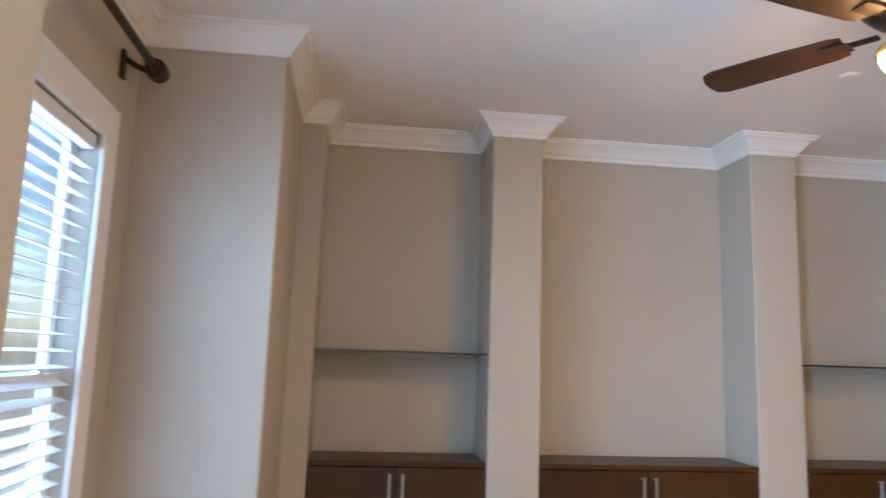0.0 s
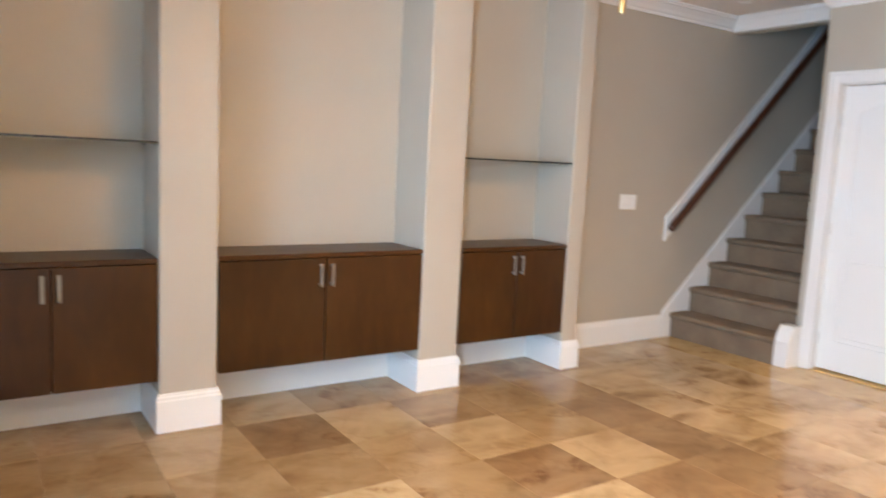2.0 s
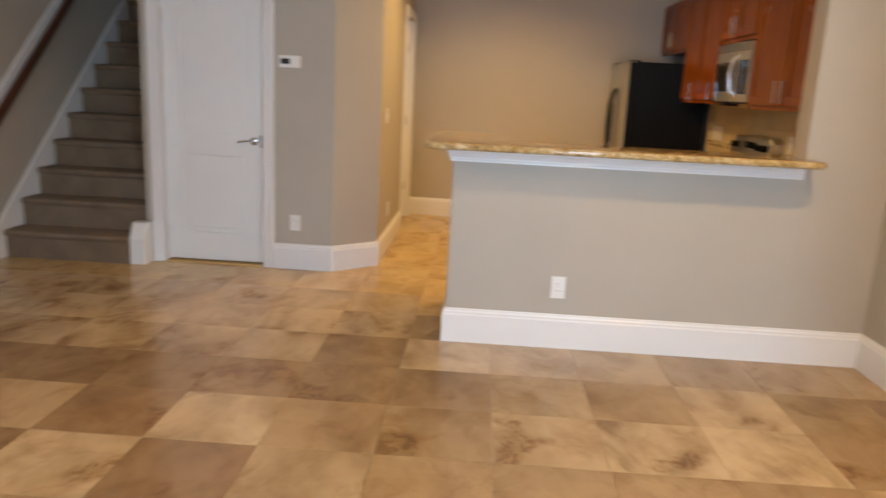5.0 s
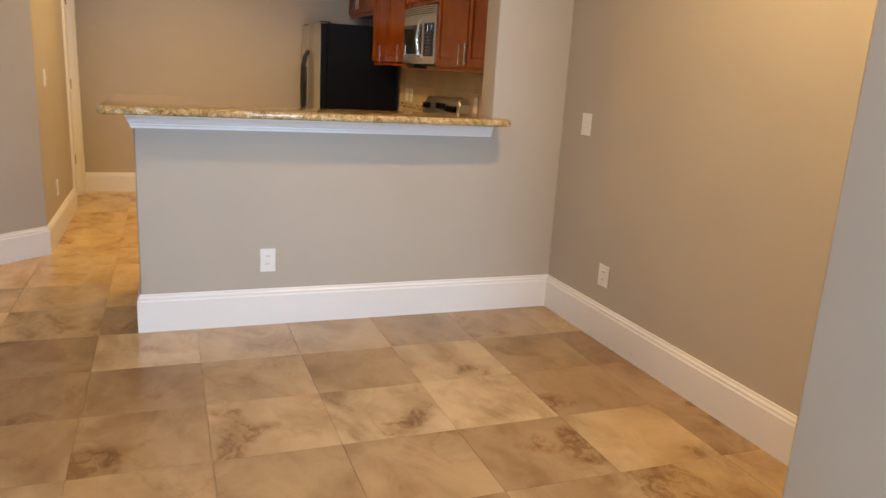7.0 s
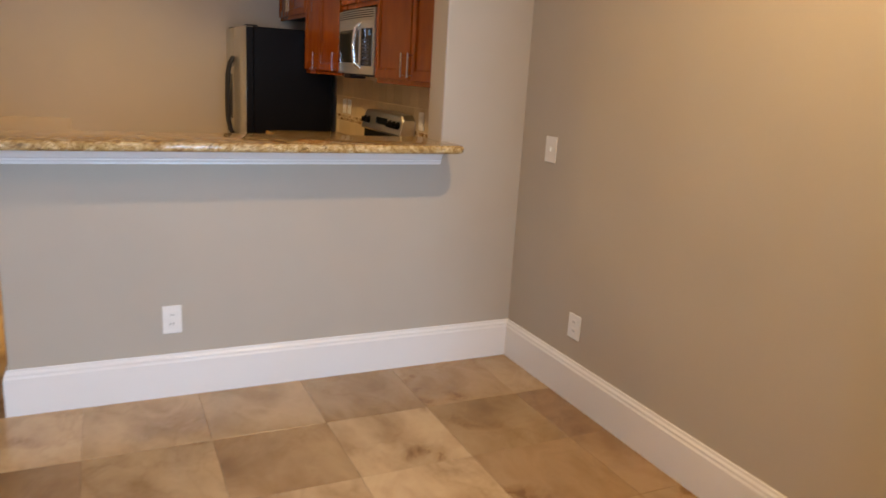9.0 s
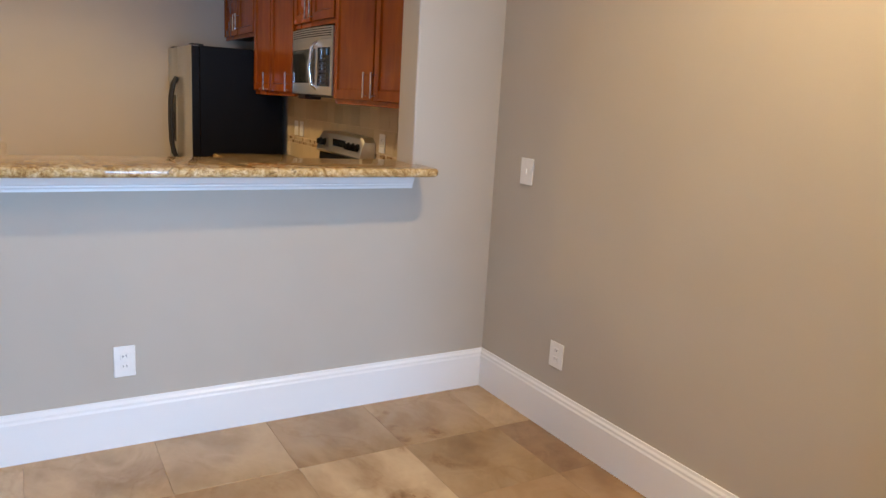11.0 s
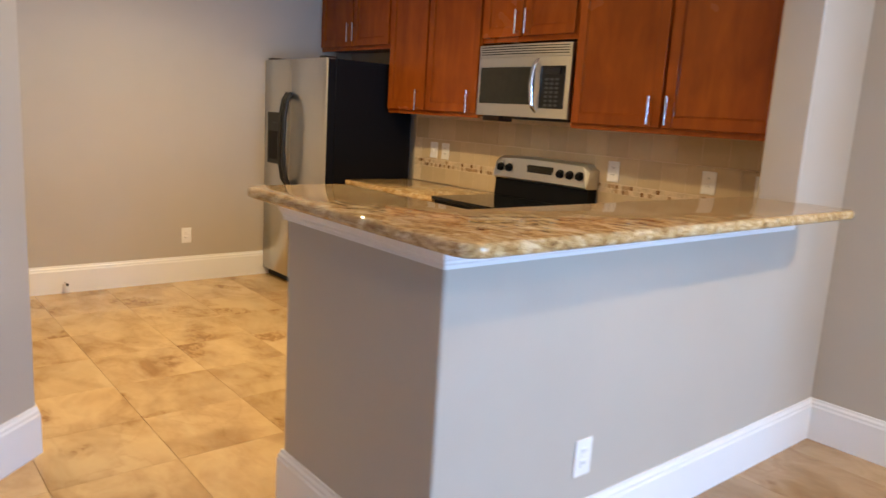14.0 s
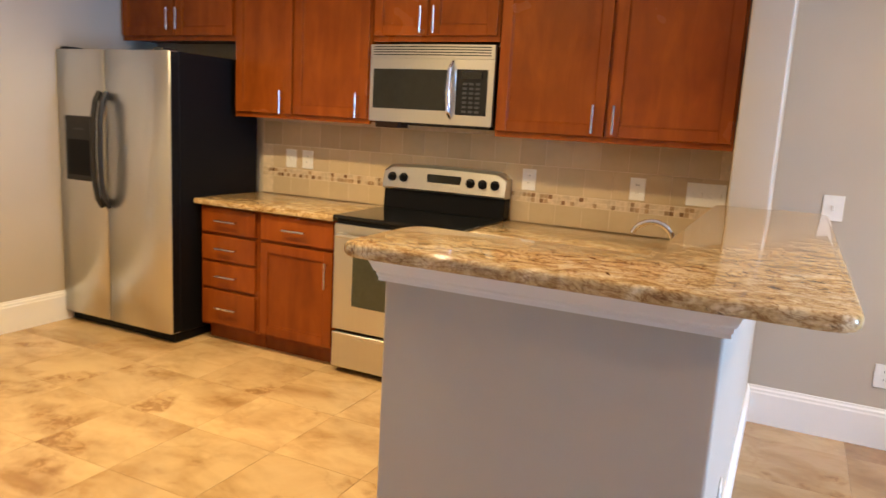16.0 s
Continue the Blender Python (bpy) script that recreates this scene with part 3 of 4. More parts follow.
# ---- staircase ----
RISE, RUN, SX = 0.209, 0.231, 5.335
st = thing("staircase", (SX, 4.0, 0), "taupe carpeted staircase rising between two walls", "staircase", "", "structure")
N = 14
for i in range(N):
    x0 = SX + i * RUN
    b = bmesh.new()
    y0, y1 = (3.562 if i == 0 else 3.502), NY - 0.024
    prof = [(x0 + 0.026, i * RISE - (0 if i == 0 else 0.16)), (x0 + 0.022, (i + 1) * RISE - 0.05), (x0 + 0.004, (i + 1) * RISE - 0.042), (x0 - 0.004, (i + 1) * RISE - 0.022),
            (x0 + 0.004, (i + 1) * RISE - 0.006), (x0 + 0.02, (i + 1) * RISE), (x0 + RUN + 0.03, (i + 1) * RISE), (x0 + RUN + 0.03, i * RISE - (0 if i == 0 else 0.16))]
    a1, a2 = [b.verts.new((x, y0, z)) for x, z in prof], [b.verts.new((x, y1, z)) for x, z in prof]
    m = len(prof)
    fs = [b.faces.new(a1), b.faces.new(a2[::-1])] + [b.faces.new((a1[k], a2[k], a2[(k + 1) % m], a1[(k + 1) % m])) for k in range(m)]
    bmesh.ops.recalc_face_normals(b, faces=fs)
    part("step", b, CARPET, st, "", True)
TOPZ = N * RISE
part("landing", box(SX + N * RUN, 9.9, 3.502, NY - 0.002, TOPZ - 0.2, TOPZ), CARPET, st)


def slope_board(pts, y0, y1):
    b = bmesh.new()
    a1, a2 = [b.verts.new((x, y0, z)) for x, z in pts], [b.verts.new((x, y1, z)) for x, z in pts]
    m = len(pts)
    fs = [b.faces.new(a1), b.faces.new(a2[::-1])] + [b.faces.new((a1[k], a2[k], a2[(k + 1) % m], a1[(k + 1) % m])) for k in range(m)]
    bmesh.ops.recalc_face_normals(b, faces=fs)
    return b


SL = RISE / RUN
L = N * RUN
structure("stair_skirt_north", slope_board([(5.247, 0), (5.247, 0.215), (5.262, 0.232), (5.262 + L, 0.232 + L * 0.885), (5.262 + L, L * SL - 0.25), (5.60, 0.0)], NY - 0.022, NY - 0.001), TRIM, "white painted sloping stair skirting")
structure("stair_skirt_south", slope_board([(5.365, 0), (5.365, 0.19), (5.395, 0.262), (5.425, 0.305), (DX - 0.001, 0.305), (DX - 0.001, 0)], 3.448, 3.562), TRIM, "white painted stair skirting block with clipped corner")

hr = thing("handrail", (5.2, NY, 0.85), "round dark mahogany handrail on a sloping white wall board", "handrail")
RS = 0.912
bl = 2.35
part("backing_board", slope_board([(5.195, 0.825), (5.195, 1.022), (5.195 + bl, 1.022 + bl * RS), (5.195 + bl, 0.825 + bl * RS)], NY - 0.020, NY - 0.001), TRIM, hr, "white painted backing board")
b = bmesh.new()
p0 = Vector((5.205, NY - 0.078, 0.948))
p1 = p0 + Vector((bl - 0.05, 0, (bl - 0.05) * RS))
bm_rod(b, p0, p1, 0.033, 16)
bmesh.ops.create_uvsphere(b, u_segments=14, v_segments=8, radius=0.034, matrix=Matrix.Translation(p0))
part("rail", b, RAILWOOD, hr, "", True)
for f in (0.06, 0.45, 0.85):
    q = p0.lerp(p1, f)
    part("bracket", bm_tube(bmesh.new(), [(q.x, q.y, q.z - 0.02), (q.x, q.y, q.z - 0.05), (q.x, NY - 0.019, q.z - 0.06)], 0.007, 8), BRASS, hr)

# ---- doors ----


def side_panel(bm_, outline, x0, x1):
    """A plate between x0 and x1 with a (y, z) outline."""
    lo, hi = [bm_.verts.new((x0, y, z)) for y, z in outline], [bm_.verts.new((x1, y, z)) for y, z in outline]
    n = len(outline)
    fs = [bm_.faces.new(lo), bm_.faces.new(hi[::-1])] + [bm_.faces.new((lo[k], hi[k], hi[(k + 1) % n], lo[(k + 1) % n])) for k in range(n)]
    bmesh.ops.recalc_face_normals(bm_, faces=fs)


def closet_door():
    d = thing("door_1", (DX + 0.06, (D1Y0 + D1Y1) / 2, 0.012), "white two-panel closet door, closed, with nickel lever", "door", "", "structure")
    xf = DX + 0.045
    y0, y1 = D1Y0 + 0.012, D1Y1 - 0.012
    w = 0.115
    leaf = bmesh.new()
    bm_box(leaf, xf, xf + 0.035, y0, y0 + w, 0.022, DZ - 0.015)
    bm_box(leaf, xf, xf + 0.035, y1 - w, y1, 0.022, DZ - 0.015)
    for z0, z1 in ((0.022, 0.235), (0.86, 1.00)):
        bm_box(leaf, xf, xf + 0.035, y0 + w, y1 - w, z0, z1)
    arch = [(y0 + w + (y1 - y0 - 2 * w) * k / 12, 1.865 + 0.075 * math.sin(math.pi * k / 12) ** 0.8) for k in range(13)]
    side_panel(leaf, arch + [(y1 - w, DZ - 0.015), (y0 + w, DZ - 0.015)], xf, xf + 0.035)
    lf = part("leaf", leaf, DOOR, d)
    for z0, z1 in ((0.235, 0.86), (1.00, 1.925)):
        p = bmesh.new()
        bm_box(p, xf + 0.014, xf + 0.030, y0 + w, y1 - w, z0, z1 + (0.03 if z1 > 1 else 0))
        if z1 < 1:
            bm_box(p, xf + 0.003, xf + 0.014, y0 + w + 0.035, y1 - w - 0.035, z0 + 0.035, z1 - 0.035, 0.010, 2)
        else:
            ya, yb = y0 + w + 0.035, y1 - w - 0.035
            curve = [(yb - (yb - ya) * k / 12, 1.832 + 0.072 * math.sin(math.pi * k / 12) ** 0.8) for k in range(13)]
            side_panel(p, [(ya, z0 + 0.035), (yb, z0 + 0.035)] + curve, xf + 0.004, xf + 0.016)
        part("panel", p, DOOR, lf)
    for z in (0.24, 1.05, 1.82):
        part("hinge", rod((xf - 0.004, D1Y1 - 0.006, z - 0.045), (xf - 0.004, D1Y1 - 0.006, z + 0.045), 0.007, 8), NICKEL, d)
    h = bmesh.new()
    bm_lathe(h, (xf, y0 + 0.065, 0.945), [(0.030, 0.0), (0.031, -0.006), (0.026, -0.011), (0.012, -0.013), (0.012, -0.045), (0.004, -0.048)], 20, "X")
    bm_tube(h, [(xf - 0.043, y0 + 0.065, 0.945), (xf - 0.046, y0 + 0.10, 0.950), (xf - 0.046, y0 + 0.15, 0.942), (xf - 0.044, y0 + 0.178, 0.933)], 0.008, 8)
    part("lever_handle", h, NICKEL, lf, "satin nickel lever handle", True)
    part("latch_plate", box(xf - 0.002, xf + 0.0, y0 + 0.001, y0 + 0.022, 0.90, 0.99), NICKEL, lf)
    c = thing("door_casing", (DX, (D1Y0 + D1Y1) / 2, 0), "white moulded casing round the closet door", "door casing", "", "structure")
    casing_x("casing", DX, -1, D1Y0, D1Y1, 0, DZ, 0.085, 0.020, c, TRIM)
    casing_x("casing_bead", DX - 0.02, -1, D1Y0 - 0.055, D1Y1 + 0.055, 0, DZ + 0.055, 0.028, 0.010, c, TRIM)
    casing_x("jamb", DX + TH, -1, D1Y0 + 0.010, D1Y1 - 0.010, 0, DZ - 0.010, 0.010, TH, c, TRIM)
    # strip painted as the closet light in the door gap; no lamp behind
    part("threshold", box(DX - 0.005, DX + TH, D1Y0, D1Y1, -0.004, 0.010, 0.003), GAP_LIGHT, c, "honey strip coloured as light leaking under the door")


closet_door()


def hall_door():
    d = thing("door_2", ((H0 + H1) / 2, HALLY + 0.06, 0.012), "white panelled hall door, closed, with nickel lever", "door", "", "structure")
    yf = HALLY + 0.05
    leaf = bmesh.new()
    x0, x1, w = H0 + 0.012, H1 - 0.012, 0.11
    bm_box(leaf, x0, x0 + w, yf, yf + 0.035, 0.014, DZ - 0.015)
    bm_box(leaf, x1 - w, x1, yf, yf + 0.035, 0.014, DZ - 0.015)
    for z0, z1 in ((0.014, 0.235), (0.86, 1.00), (1.905, DZ - 0.015)):
        bm_box(leaf, x0 + w, x1 - w, yf, yf + 0.035, z0, z1)
    lf = part("leaf", leaf, DOOR, d)
    for z0, z1 in ((0.235, 0.86), (1.00, 1.905)):
        part("panel", box(x0 + w, x1 - w, yf + 0.010, yf + 0.026, z0, z1), DOOR, lf)
    h = bmesh.new()
    bm_lathe(h, (x0 + 0.065, yf, 0.92), [(0.030, 0.0), (0.030, -0.008), (0.012, -0.012), (0.012, -0.045), (0.004, -0.048)], 18, "Y")
    bm_tube(h, [(x0 + 0.065, yf - 0.043, 0.92), (x0 + 0.17, yf - 0.045, 0.915)], 0.008, 8)
    part("lever_handle", h, NICKEL, lf, "satin nickel lever handle", True)
    for z in (0.35, 1.05, 1.80):
        part("hinge", rod((H1 - 0.006, yf - 0.004, z - 0.045), (H1 - 0.006, yf - 0.004, z + 0.045), 0.007, 8), NICKEL, d)
    c = thing("door_casing", ((H0 + H1) / 2, HALLY, 0), "white moulded casing round the hall door", "door casing", "", "structure")
    for a, b_ in ((H0 - 0.08, H0), (H1, H1 + 0.08)):
        part("casing", box(a, b_, HALLY - 0.020, HALLY, 0, DZ + 0.08, 0.004), TRIM, c)
    part("casing", box(H0, H1, HALLY - 0.020, HALLY, DZ, DZ + 0.08, 0.004), TRIM, c)
    for a, b_ in ((H0, H0 + 0.010), (H1 - 0.010, H1)):
        part("jamb", box(a, b_, HALLY, HALLY + TH, 0, DZ), TRIM, c)


hall_door()

# ---- small wall fittings ----


def plate(name, at, face, w, h, label, category, toggles=0, sockets=0):
    """A cover plate on a wall; face is the outward direction in plan."""
    x, y, z = at
    fx, fy = face
    t = thing(name, at, label, category)

    def slab(a0, a1, z0, z1, d0, d1, bevel=0.0):
        xs = sorted((x + fx * d0 - fy * a0, x + fx * d1 - fy * a1))
        ys = sorted((y + fy * d0 + fx * a0, y + fy * d1 + fx * a1))
        return box(xs[0], xs[1], ys[0], ys[1], z + z0, z + z1, bevel)

    part("cover_plate", slab(-w / 2, w / 2, -h / 2, h / 2, 0.0005, 0.006, 0.002), PLATE, t)
    for k in range(toggles):
        c = (k - (toggles - 1) / 2) * 0.046
        part("rocker", slab(c - 0.006, c + 0.006, -0.012, 0.012, 0.005, 0.014, 0.002), PLATE, t)
    for s in range(sockets):
        zc = 0.02 if s == 0 else -0.02
        sk = part("socket", slab(-0.016, 0.016, zc - 0.014, zc + 0.014, 0.005, 0.0085, 0.002), PLATE, t)
        for c in (-0.006, 0.006):
            part("slot", slab(c - 0.0012, c + 0.0012, zc - 0.002, zc + 0.007, 0.008, 0.0088), DARKGREY, sk)
    return t


OUT = "white duplex outlet plate on a painted wall"
plate("wall_outlet", (4.15, 0.526, 0.350), (-1, 0), 0.078, 0.125, OUT, "outlet", 0, 2)
plate("wall_outlet", (3.566, SY, 0.354), (0, 1), 0.09, 0.115, OUT, "outlet", 0, 2)
plate("light_switch", (3.886, SY, 1.123), (0, 1), 0.09, 0.12, "white single toggle switch plate on a painted wall", "light switch", 1)
plate("light_switch", (4.733, NY, 1.147), (0, -1), 0.185, 0.118, "wide white switch plate near the staircase", "light switch", 3)
plate("wall_outlet", (DX, 2.357, 0.357), (-1, 0), 0.078, 0.118, OUT, "outlet", 0, 2)
plate("wall_outlet", (FARX, 0.288, 0.36), (-1, 0), 0.075, 0.118, OUT, "outlet", 0, 2)
plate("light_switch", (6.15, HALLY, 1.16), (0, -1), 0.075, 0.118, "white toggle switch plate on the hall wall", "light switch", 1)
plate("wall_outlet", (6.4, HALLY, 0.36), (0, -1), 0.075, 0.118, OUT, "outlet", 0, 2)
tm = thing("thermostat", (DX, 2.40, 1.531), "white thermostat with small dark display on the closet wall", "thermostat")
part("case", box(DX - 0.026, DX - 0.0005, 2.325, 2.478, 1.487, 1.573, 0.006, 2), PLATE, tm)
part("display", box(DX - 0.0275, DX - 0.025, 2.395, 2.462, 1.513, 1.550), DARKGREY, tm, "small dark display")
ds = thing("door_stop", (FARX - 0.018, 1.15, 0.075), "small spring door stop on the baseboard", "door stop")
part("spring", rod((FARX - 0.018, 1.15, 0.075), (FARX - 0.085, 1.15, 0.0755), 0.007, 10), NICKEL, ds)
part("rubber_tip", rod((FARX - 0.085, 1.15, 0.0755), (FARX - 0.098, 1.15, 0.0756), 0.009, 10), DARKGREY, ds)

# ---- ceiling fan ----
FX, FY = 2.00, 2.20
fan = thing("ceiling_fan", (FX, FY, CEIL), "dark bronze ceiling fan with wooden blades and lit bowl", "ceiling fan")
part("canopy", lathe((FX, FY, CEIL), [(0.068, 0), (0.068, -0.02), (0.05, -0.05), (0.02, -0.062)], 24), BRONZE, fan, "", True)
part("downrod", rod((FX, FY, CEIL - 0.06), (FX, FY, 2.555), 0.013), BRONZE, fan)
part("motor_housing", lathe((FX, FY, 2.43), [(0.05, 0.14), (0.10, 0.13), (0.145, 0.105), (0.155, 0.07), (0.15, 0.03), (0.12, 0.0), (0.06, -0.012)], 32), BRONZE, fan, "", True)
part("switch_housing", lathe((FX, FY, 2.345), [(0.055, 0.075), (0.062, 0.05), (0.058, 0.02), (0.085, 0.008), (0.115, -0.004), (0.119, -0.020), (0.110, -0.027)], 32), BRASS, fan, "aged brass light fitter", True)
part("light_bowl", lathe((FX, FY, 2.318), [(0.109, 0.0), (0.107, -0.015), (0.094, -0.037), (0.069, -0.055), (0.036, -0.066), (0.005, -0.070)], 32), BOWL, fan, "lit frosted glass bowl", True)
part("pull_chain", rod((FX + 0.02, FY - 0.03, 2.25), (FX + 0.02, FY - 0.03, 1.925), 0.004, 6), BRASS, fan)
part("chain_fob", lathe((FX + 0.02, FY - 0.03, 1.87), [(0.004, 0.06), (0.011, 0.05), (0.012, 0.02), (0.009, 0.0)], 10), BRASS, fan, "", True)
for k in range(5):
    a = radians(124 + 72 * k)
    turn = Matrix.Translation((FX, FY, 2.40)) @ Matrix.Rotation(a, 4, "Z")
    iron = bmesh.new()
    bm_box(iron, 0.11, 0.20, -0.014, 0.014, -0.006, 0.004, 0.002)
    bm_box(iron, 0.19, 0.27, -0.036, 0.036, -0.008, -0.002, 0.002)
    bmesh.ops.transform(iron, matrix=turn, verts=iron.verts)
    part("blade_iron", iron, BRONZE, fan)
    bl_ = bmesh.new()
    pts = [(0.205, -0.048), (0.24, -0.058), (0.45, -0.068), (0.62, -0.070), (0.655, -0.055), (0.668, -0.02), (0.668, 0.02), (0.655, 0.055), (0.62, 0.070), (0.45, 0.068), (0.24, 0.058), (0.205, 0.048)]
    bm_prism(bl_, pts, -0.0035, 0.0035)
    bmesh.ops.transform(bl_, matrix=turn @ Matrix.Rotation(radians(12), 4, "X"), verts=bl_.verts)
    part("blade", bl_, BLADEWOOD, fan)


def ceiling_disc(name, at, r, h, label, category):
    t = thing(name, (at[0], at[1], CEIL), label, category)
    part("base", lathe((at[0], at[1], CEIL), [(r, 0), (r, -h * 0.4), (r * 0.92, -h * 0.6)], 24), PLATE, t, "", True)
    part("cap", lathe((at[0], at[1], CEIL - h * 0.6), [(r * 0.8, 0), (r * 0.78, -h * 0.3), (r * 0.5, -h * 0.4)], 24), PLATE, t, "", True)


ceiling_disc("smoke_detector", (4.60, 3.93), 0.065, 0.04, "round white smoke detector on the ceiling", "smoke detector")
ceiling_disc("sprinkler_cover", (5.38, 4.10), 0.045, 0.012, "small round white sprinkler cover on the ceiling", "sprinkler cover")
ceiling_disc("sprinkler_cover", (2.57, 3.26), 0.045, 0.012, "small round white sprinkler cover on the ceiling", "sprinkler cover")
for lx, ly in ((5.6, 0.62), (6.8, 0.62), (6.3, 1.35), (2.35, -0.40)):
    t = thing("recessed_downlight", (lx, ly, CEIL), "lit recessed ceiling downlight with white ring", "ceiling light", "ceiling downlights")
    ring = bmesh.new()
    bm_lathe(ring, (lx, ly, CEIL), [(0.080, 0.0), (0.098, -0.001), (0.098, -0.006), (0.080, -0.008)], 24)
    part("trim_ring", ring, PLATE, t)

# ---- kitchen: breakfast bar ----
b = bmesh.new()
bm_prism(b, round_plan([(3.915, -0.728), (4.145, -0.728), (4.145, -0.698), (4.37, -0.698), (4.37, 0.885), (5.035, 0.885), (5.035, 1.285), (3.915, 1.285)], (0, 5, 6, 7), 0.075), 1.0925, 1.128, 0.0135, 4)
solid("bar_top", b, GRANITE, "polished gold and brown granite breakfast bar top on a half wall", "countertop", smooth=True)
TP = [(0.0, 1.018), (0.012, 1.018), (0.012, 1.028), (0.016, 1.034), (0.016, 1.040), (0.022, 1.046), (0.030, 1.066), (0.034, 1.072), (0.034, 1.092), (0.0, 1.092)]
structure("trim_bar", sweep(bmesh.new(), [(4.972, 1.02), (4.972, 1.145), (4.15, 1.145), (4.15, -0.697)], TP), TRIM, "white moulding under the breakfast bar")

# ---- kitchen: cabinets ----


def pull(name, a, b, out, parent):
    """A bar pull from a to b standing out along +y."""
    a, b = Vector(a), Vector(b)
    d = (b - a).normalized()
    bm_ = bmesh.new()
    o = Vector((0, out, 0))
    bm_rod(bm_, a - d * 0.014 + o, b + d * 0.014 + o, 0.0062, 10)
    bm_rod(bm_, a, a + o, 0.0045, 8)
    bm_rod(bm_, b, b + o, 0.0045, 8)
    part(name, bm_, NICKEL, parent, "satin nickel bar pull")


def shaker(x0, x1, z0, z1, y, parent, name="door", rail=0.055):
    p = bmesh.new()
    bm_box(p, x0 + rail - 0.002, x1 - rail + 0.002, y - 0.016, y - 0.010, z0 + rail - 0.002, z1 - rail + 0.002)
    d = part(name, p, CHERRY, parent)
    for a, b_ in ((x0, x0 + rail), (x1 - rail, x1)):
        part("stile", box(a, b_, y - 0.019, y, z0, z1, 0.002), CHERRY, d)
    for a, b_ in ((z0, z0 + rail), (z1 - rail, z1)):
        part("rail", box(x0 + rail, x1 - rail, y - 0.019, y - 0.0004, a, b_, 0.002), CHERRY, d)
    ix0, ix1, iz0, iz1 = x0 + rail, x1 - rail, z0 + rail, z1 - rail
    bead = bmesh.new()
    for u0, u1, w0, w1 in ((ix0, ix0 + 0.007, iz0, iz1), (ix1 - 0.007, ix1, iz0, iz1), (ix0 + 0.007, ix1 - 0.007, iz0, iz0 + 0.007), (ix0 + 0.007, ix1 - 0.007, iz1 - 0.007, iz1)):
        bm_box(bead, u0, u1, y - 0.012, y - 0.006, w0, w1, 0.002)
    part("bead", bead, CHERRY, d)
    return d


UF = -0.84


def upper(x0, x1, z0, z1, split, hz, pulls=None):
    c = thing("upper_cabinet", ((x0 + x1) / 2, SY, z0), "cherry wood upper kitchen cabinet with two shaker doors", "cabinet", "upper kitchen cabinets")
    part("body", box(x0 + 0.001, x1 - 0.001, SY + 0.002, UF - 0.019, z0, z1), CHERRY, c)
    part("light_rail", box(x0 + 0.001, x1 - 0.001, UF - 0.040, UF - 0.0195, z0 - 0.012, z0 + 0.002), CHERRY, c)
    for a, b_, hx in ((x0 + 0.012, split - 0.010, split - 0.040), (split + 0.010, x1 - 0.012, split + 0.040)):
        d = shaker(a, b_, z0 + 0.018, z1 - 0.02, UF, c)
        hx = pulls[0 if a < split - 0.1 else 1] if pulls else hx
        pull("handle", (hx, UF, hz), (hx, UF, hz + 0.11), 0.03, d)


upper(4.335, 5.515, 1.374, 2.35, 4.925, 1.42, (4.99, 4.887))
upper(5.52, 6.285, 1.856, 2.35, 5.93, 1.90)
upper(6.29, 7.285, 1.398, 2.35, 6.83, 1.43, (6.365, 6.905))
upper(7.29, FARX - 0.003, 1.858, 2.35, 7.79, 1.925)

BF = -0.55
CT = 0.889


def base_cab(x0, x1, drawers, door):
    c = thing("base_cabinet", ((x0 + x1) / 2, SY, 0), "cherry wood base cabinet with %s" % ("four drawers" if not door else "a drawer and door"), "cabinet", "base kitchen cabinets")
    part("body", box(x0 + 0.001, x1 - 0.001, SY + 0.002, BF - 0.021, 0.10, CT - 0.037), CHERRY, c)
    part("toe_kick", box(x0 + 0.001, x1 - 0.001, SY + 0.01, BF - 0.09, 0.0, 0.10), CHERRY, c)
    for z0, z1 in drawers:
        d = part("drawer", box(x0 + 0.018, x1 - 0.018, BF - 0.020, BF, z0, z1, 0.003), CHERRY, c)
        m = (x0 + x1) / 2
        pull("handle", (m - 0.065, BF, (z0 + z1) / 2), (m + 0.065, BF, (z0 + z1) / 2), 0.028, d)
    if door:
        d = shaker(x0 + 0.018, x1 - 0.018, door[0], door[1], BF, c)
        pull("handle", (x0 + 0.05, BF, door[1] - 0.19), (x0 + 0.05, BF, door[1] - 0.07), 0.028, d)


base_cab(6.838, 7.290, ((0.69, 0.838), (0.52, 0.67), (0.35, 0.50), (0.12, 0.33)), None)
base_cab(6.290, 6.836, ((0.69, 0.838),), (0.12, 0.67))
base_cab(4.93, 5.498, ((0.69, 0.838),), (0.12, 0.67))
pc = thing("base_cabinet", (4.6, 0.25, 0), "cherry wood base cabinet run behind the half wall", "cabinet", "base kitchen cabinets")
part("body", box(4.272, 4.905, -0.565, 1.018, 0.10, CT - 0.037), CHERRY, pc)
part("toe_kick", box(4.272, 4.83, -0.565, 1.018, 0.0, 0.10), CHERRY, pc)
for y0, y1 in ((-0.50, 0.0), (0.01, 0.50), (0.51, 1.0)):
    part("door", box(4.906, 4.926, y0, y1, 0.12, 0.85, 0.003), CHERRY, pc)

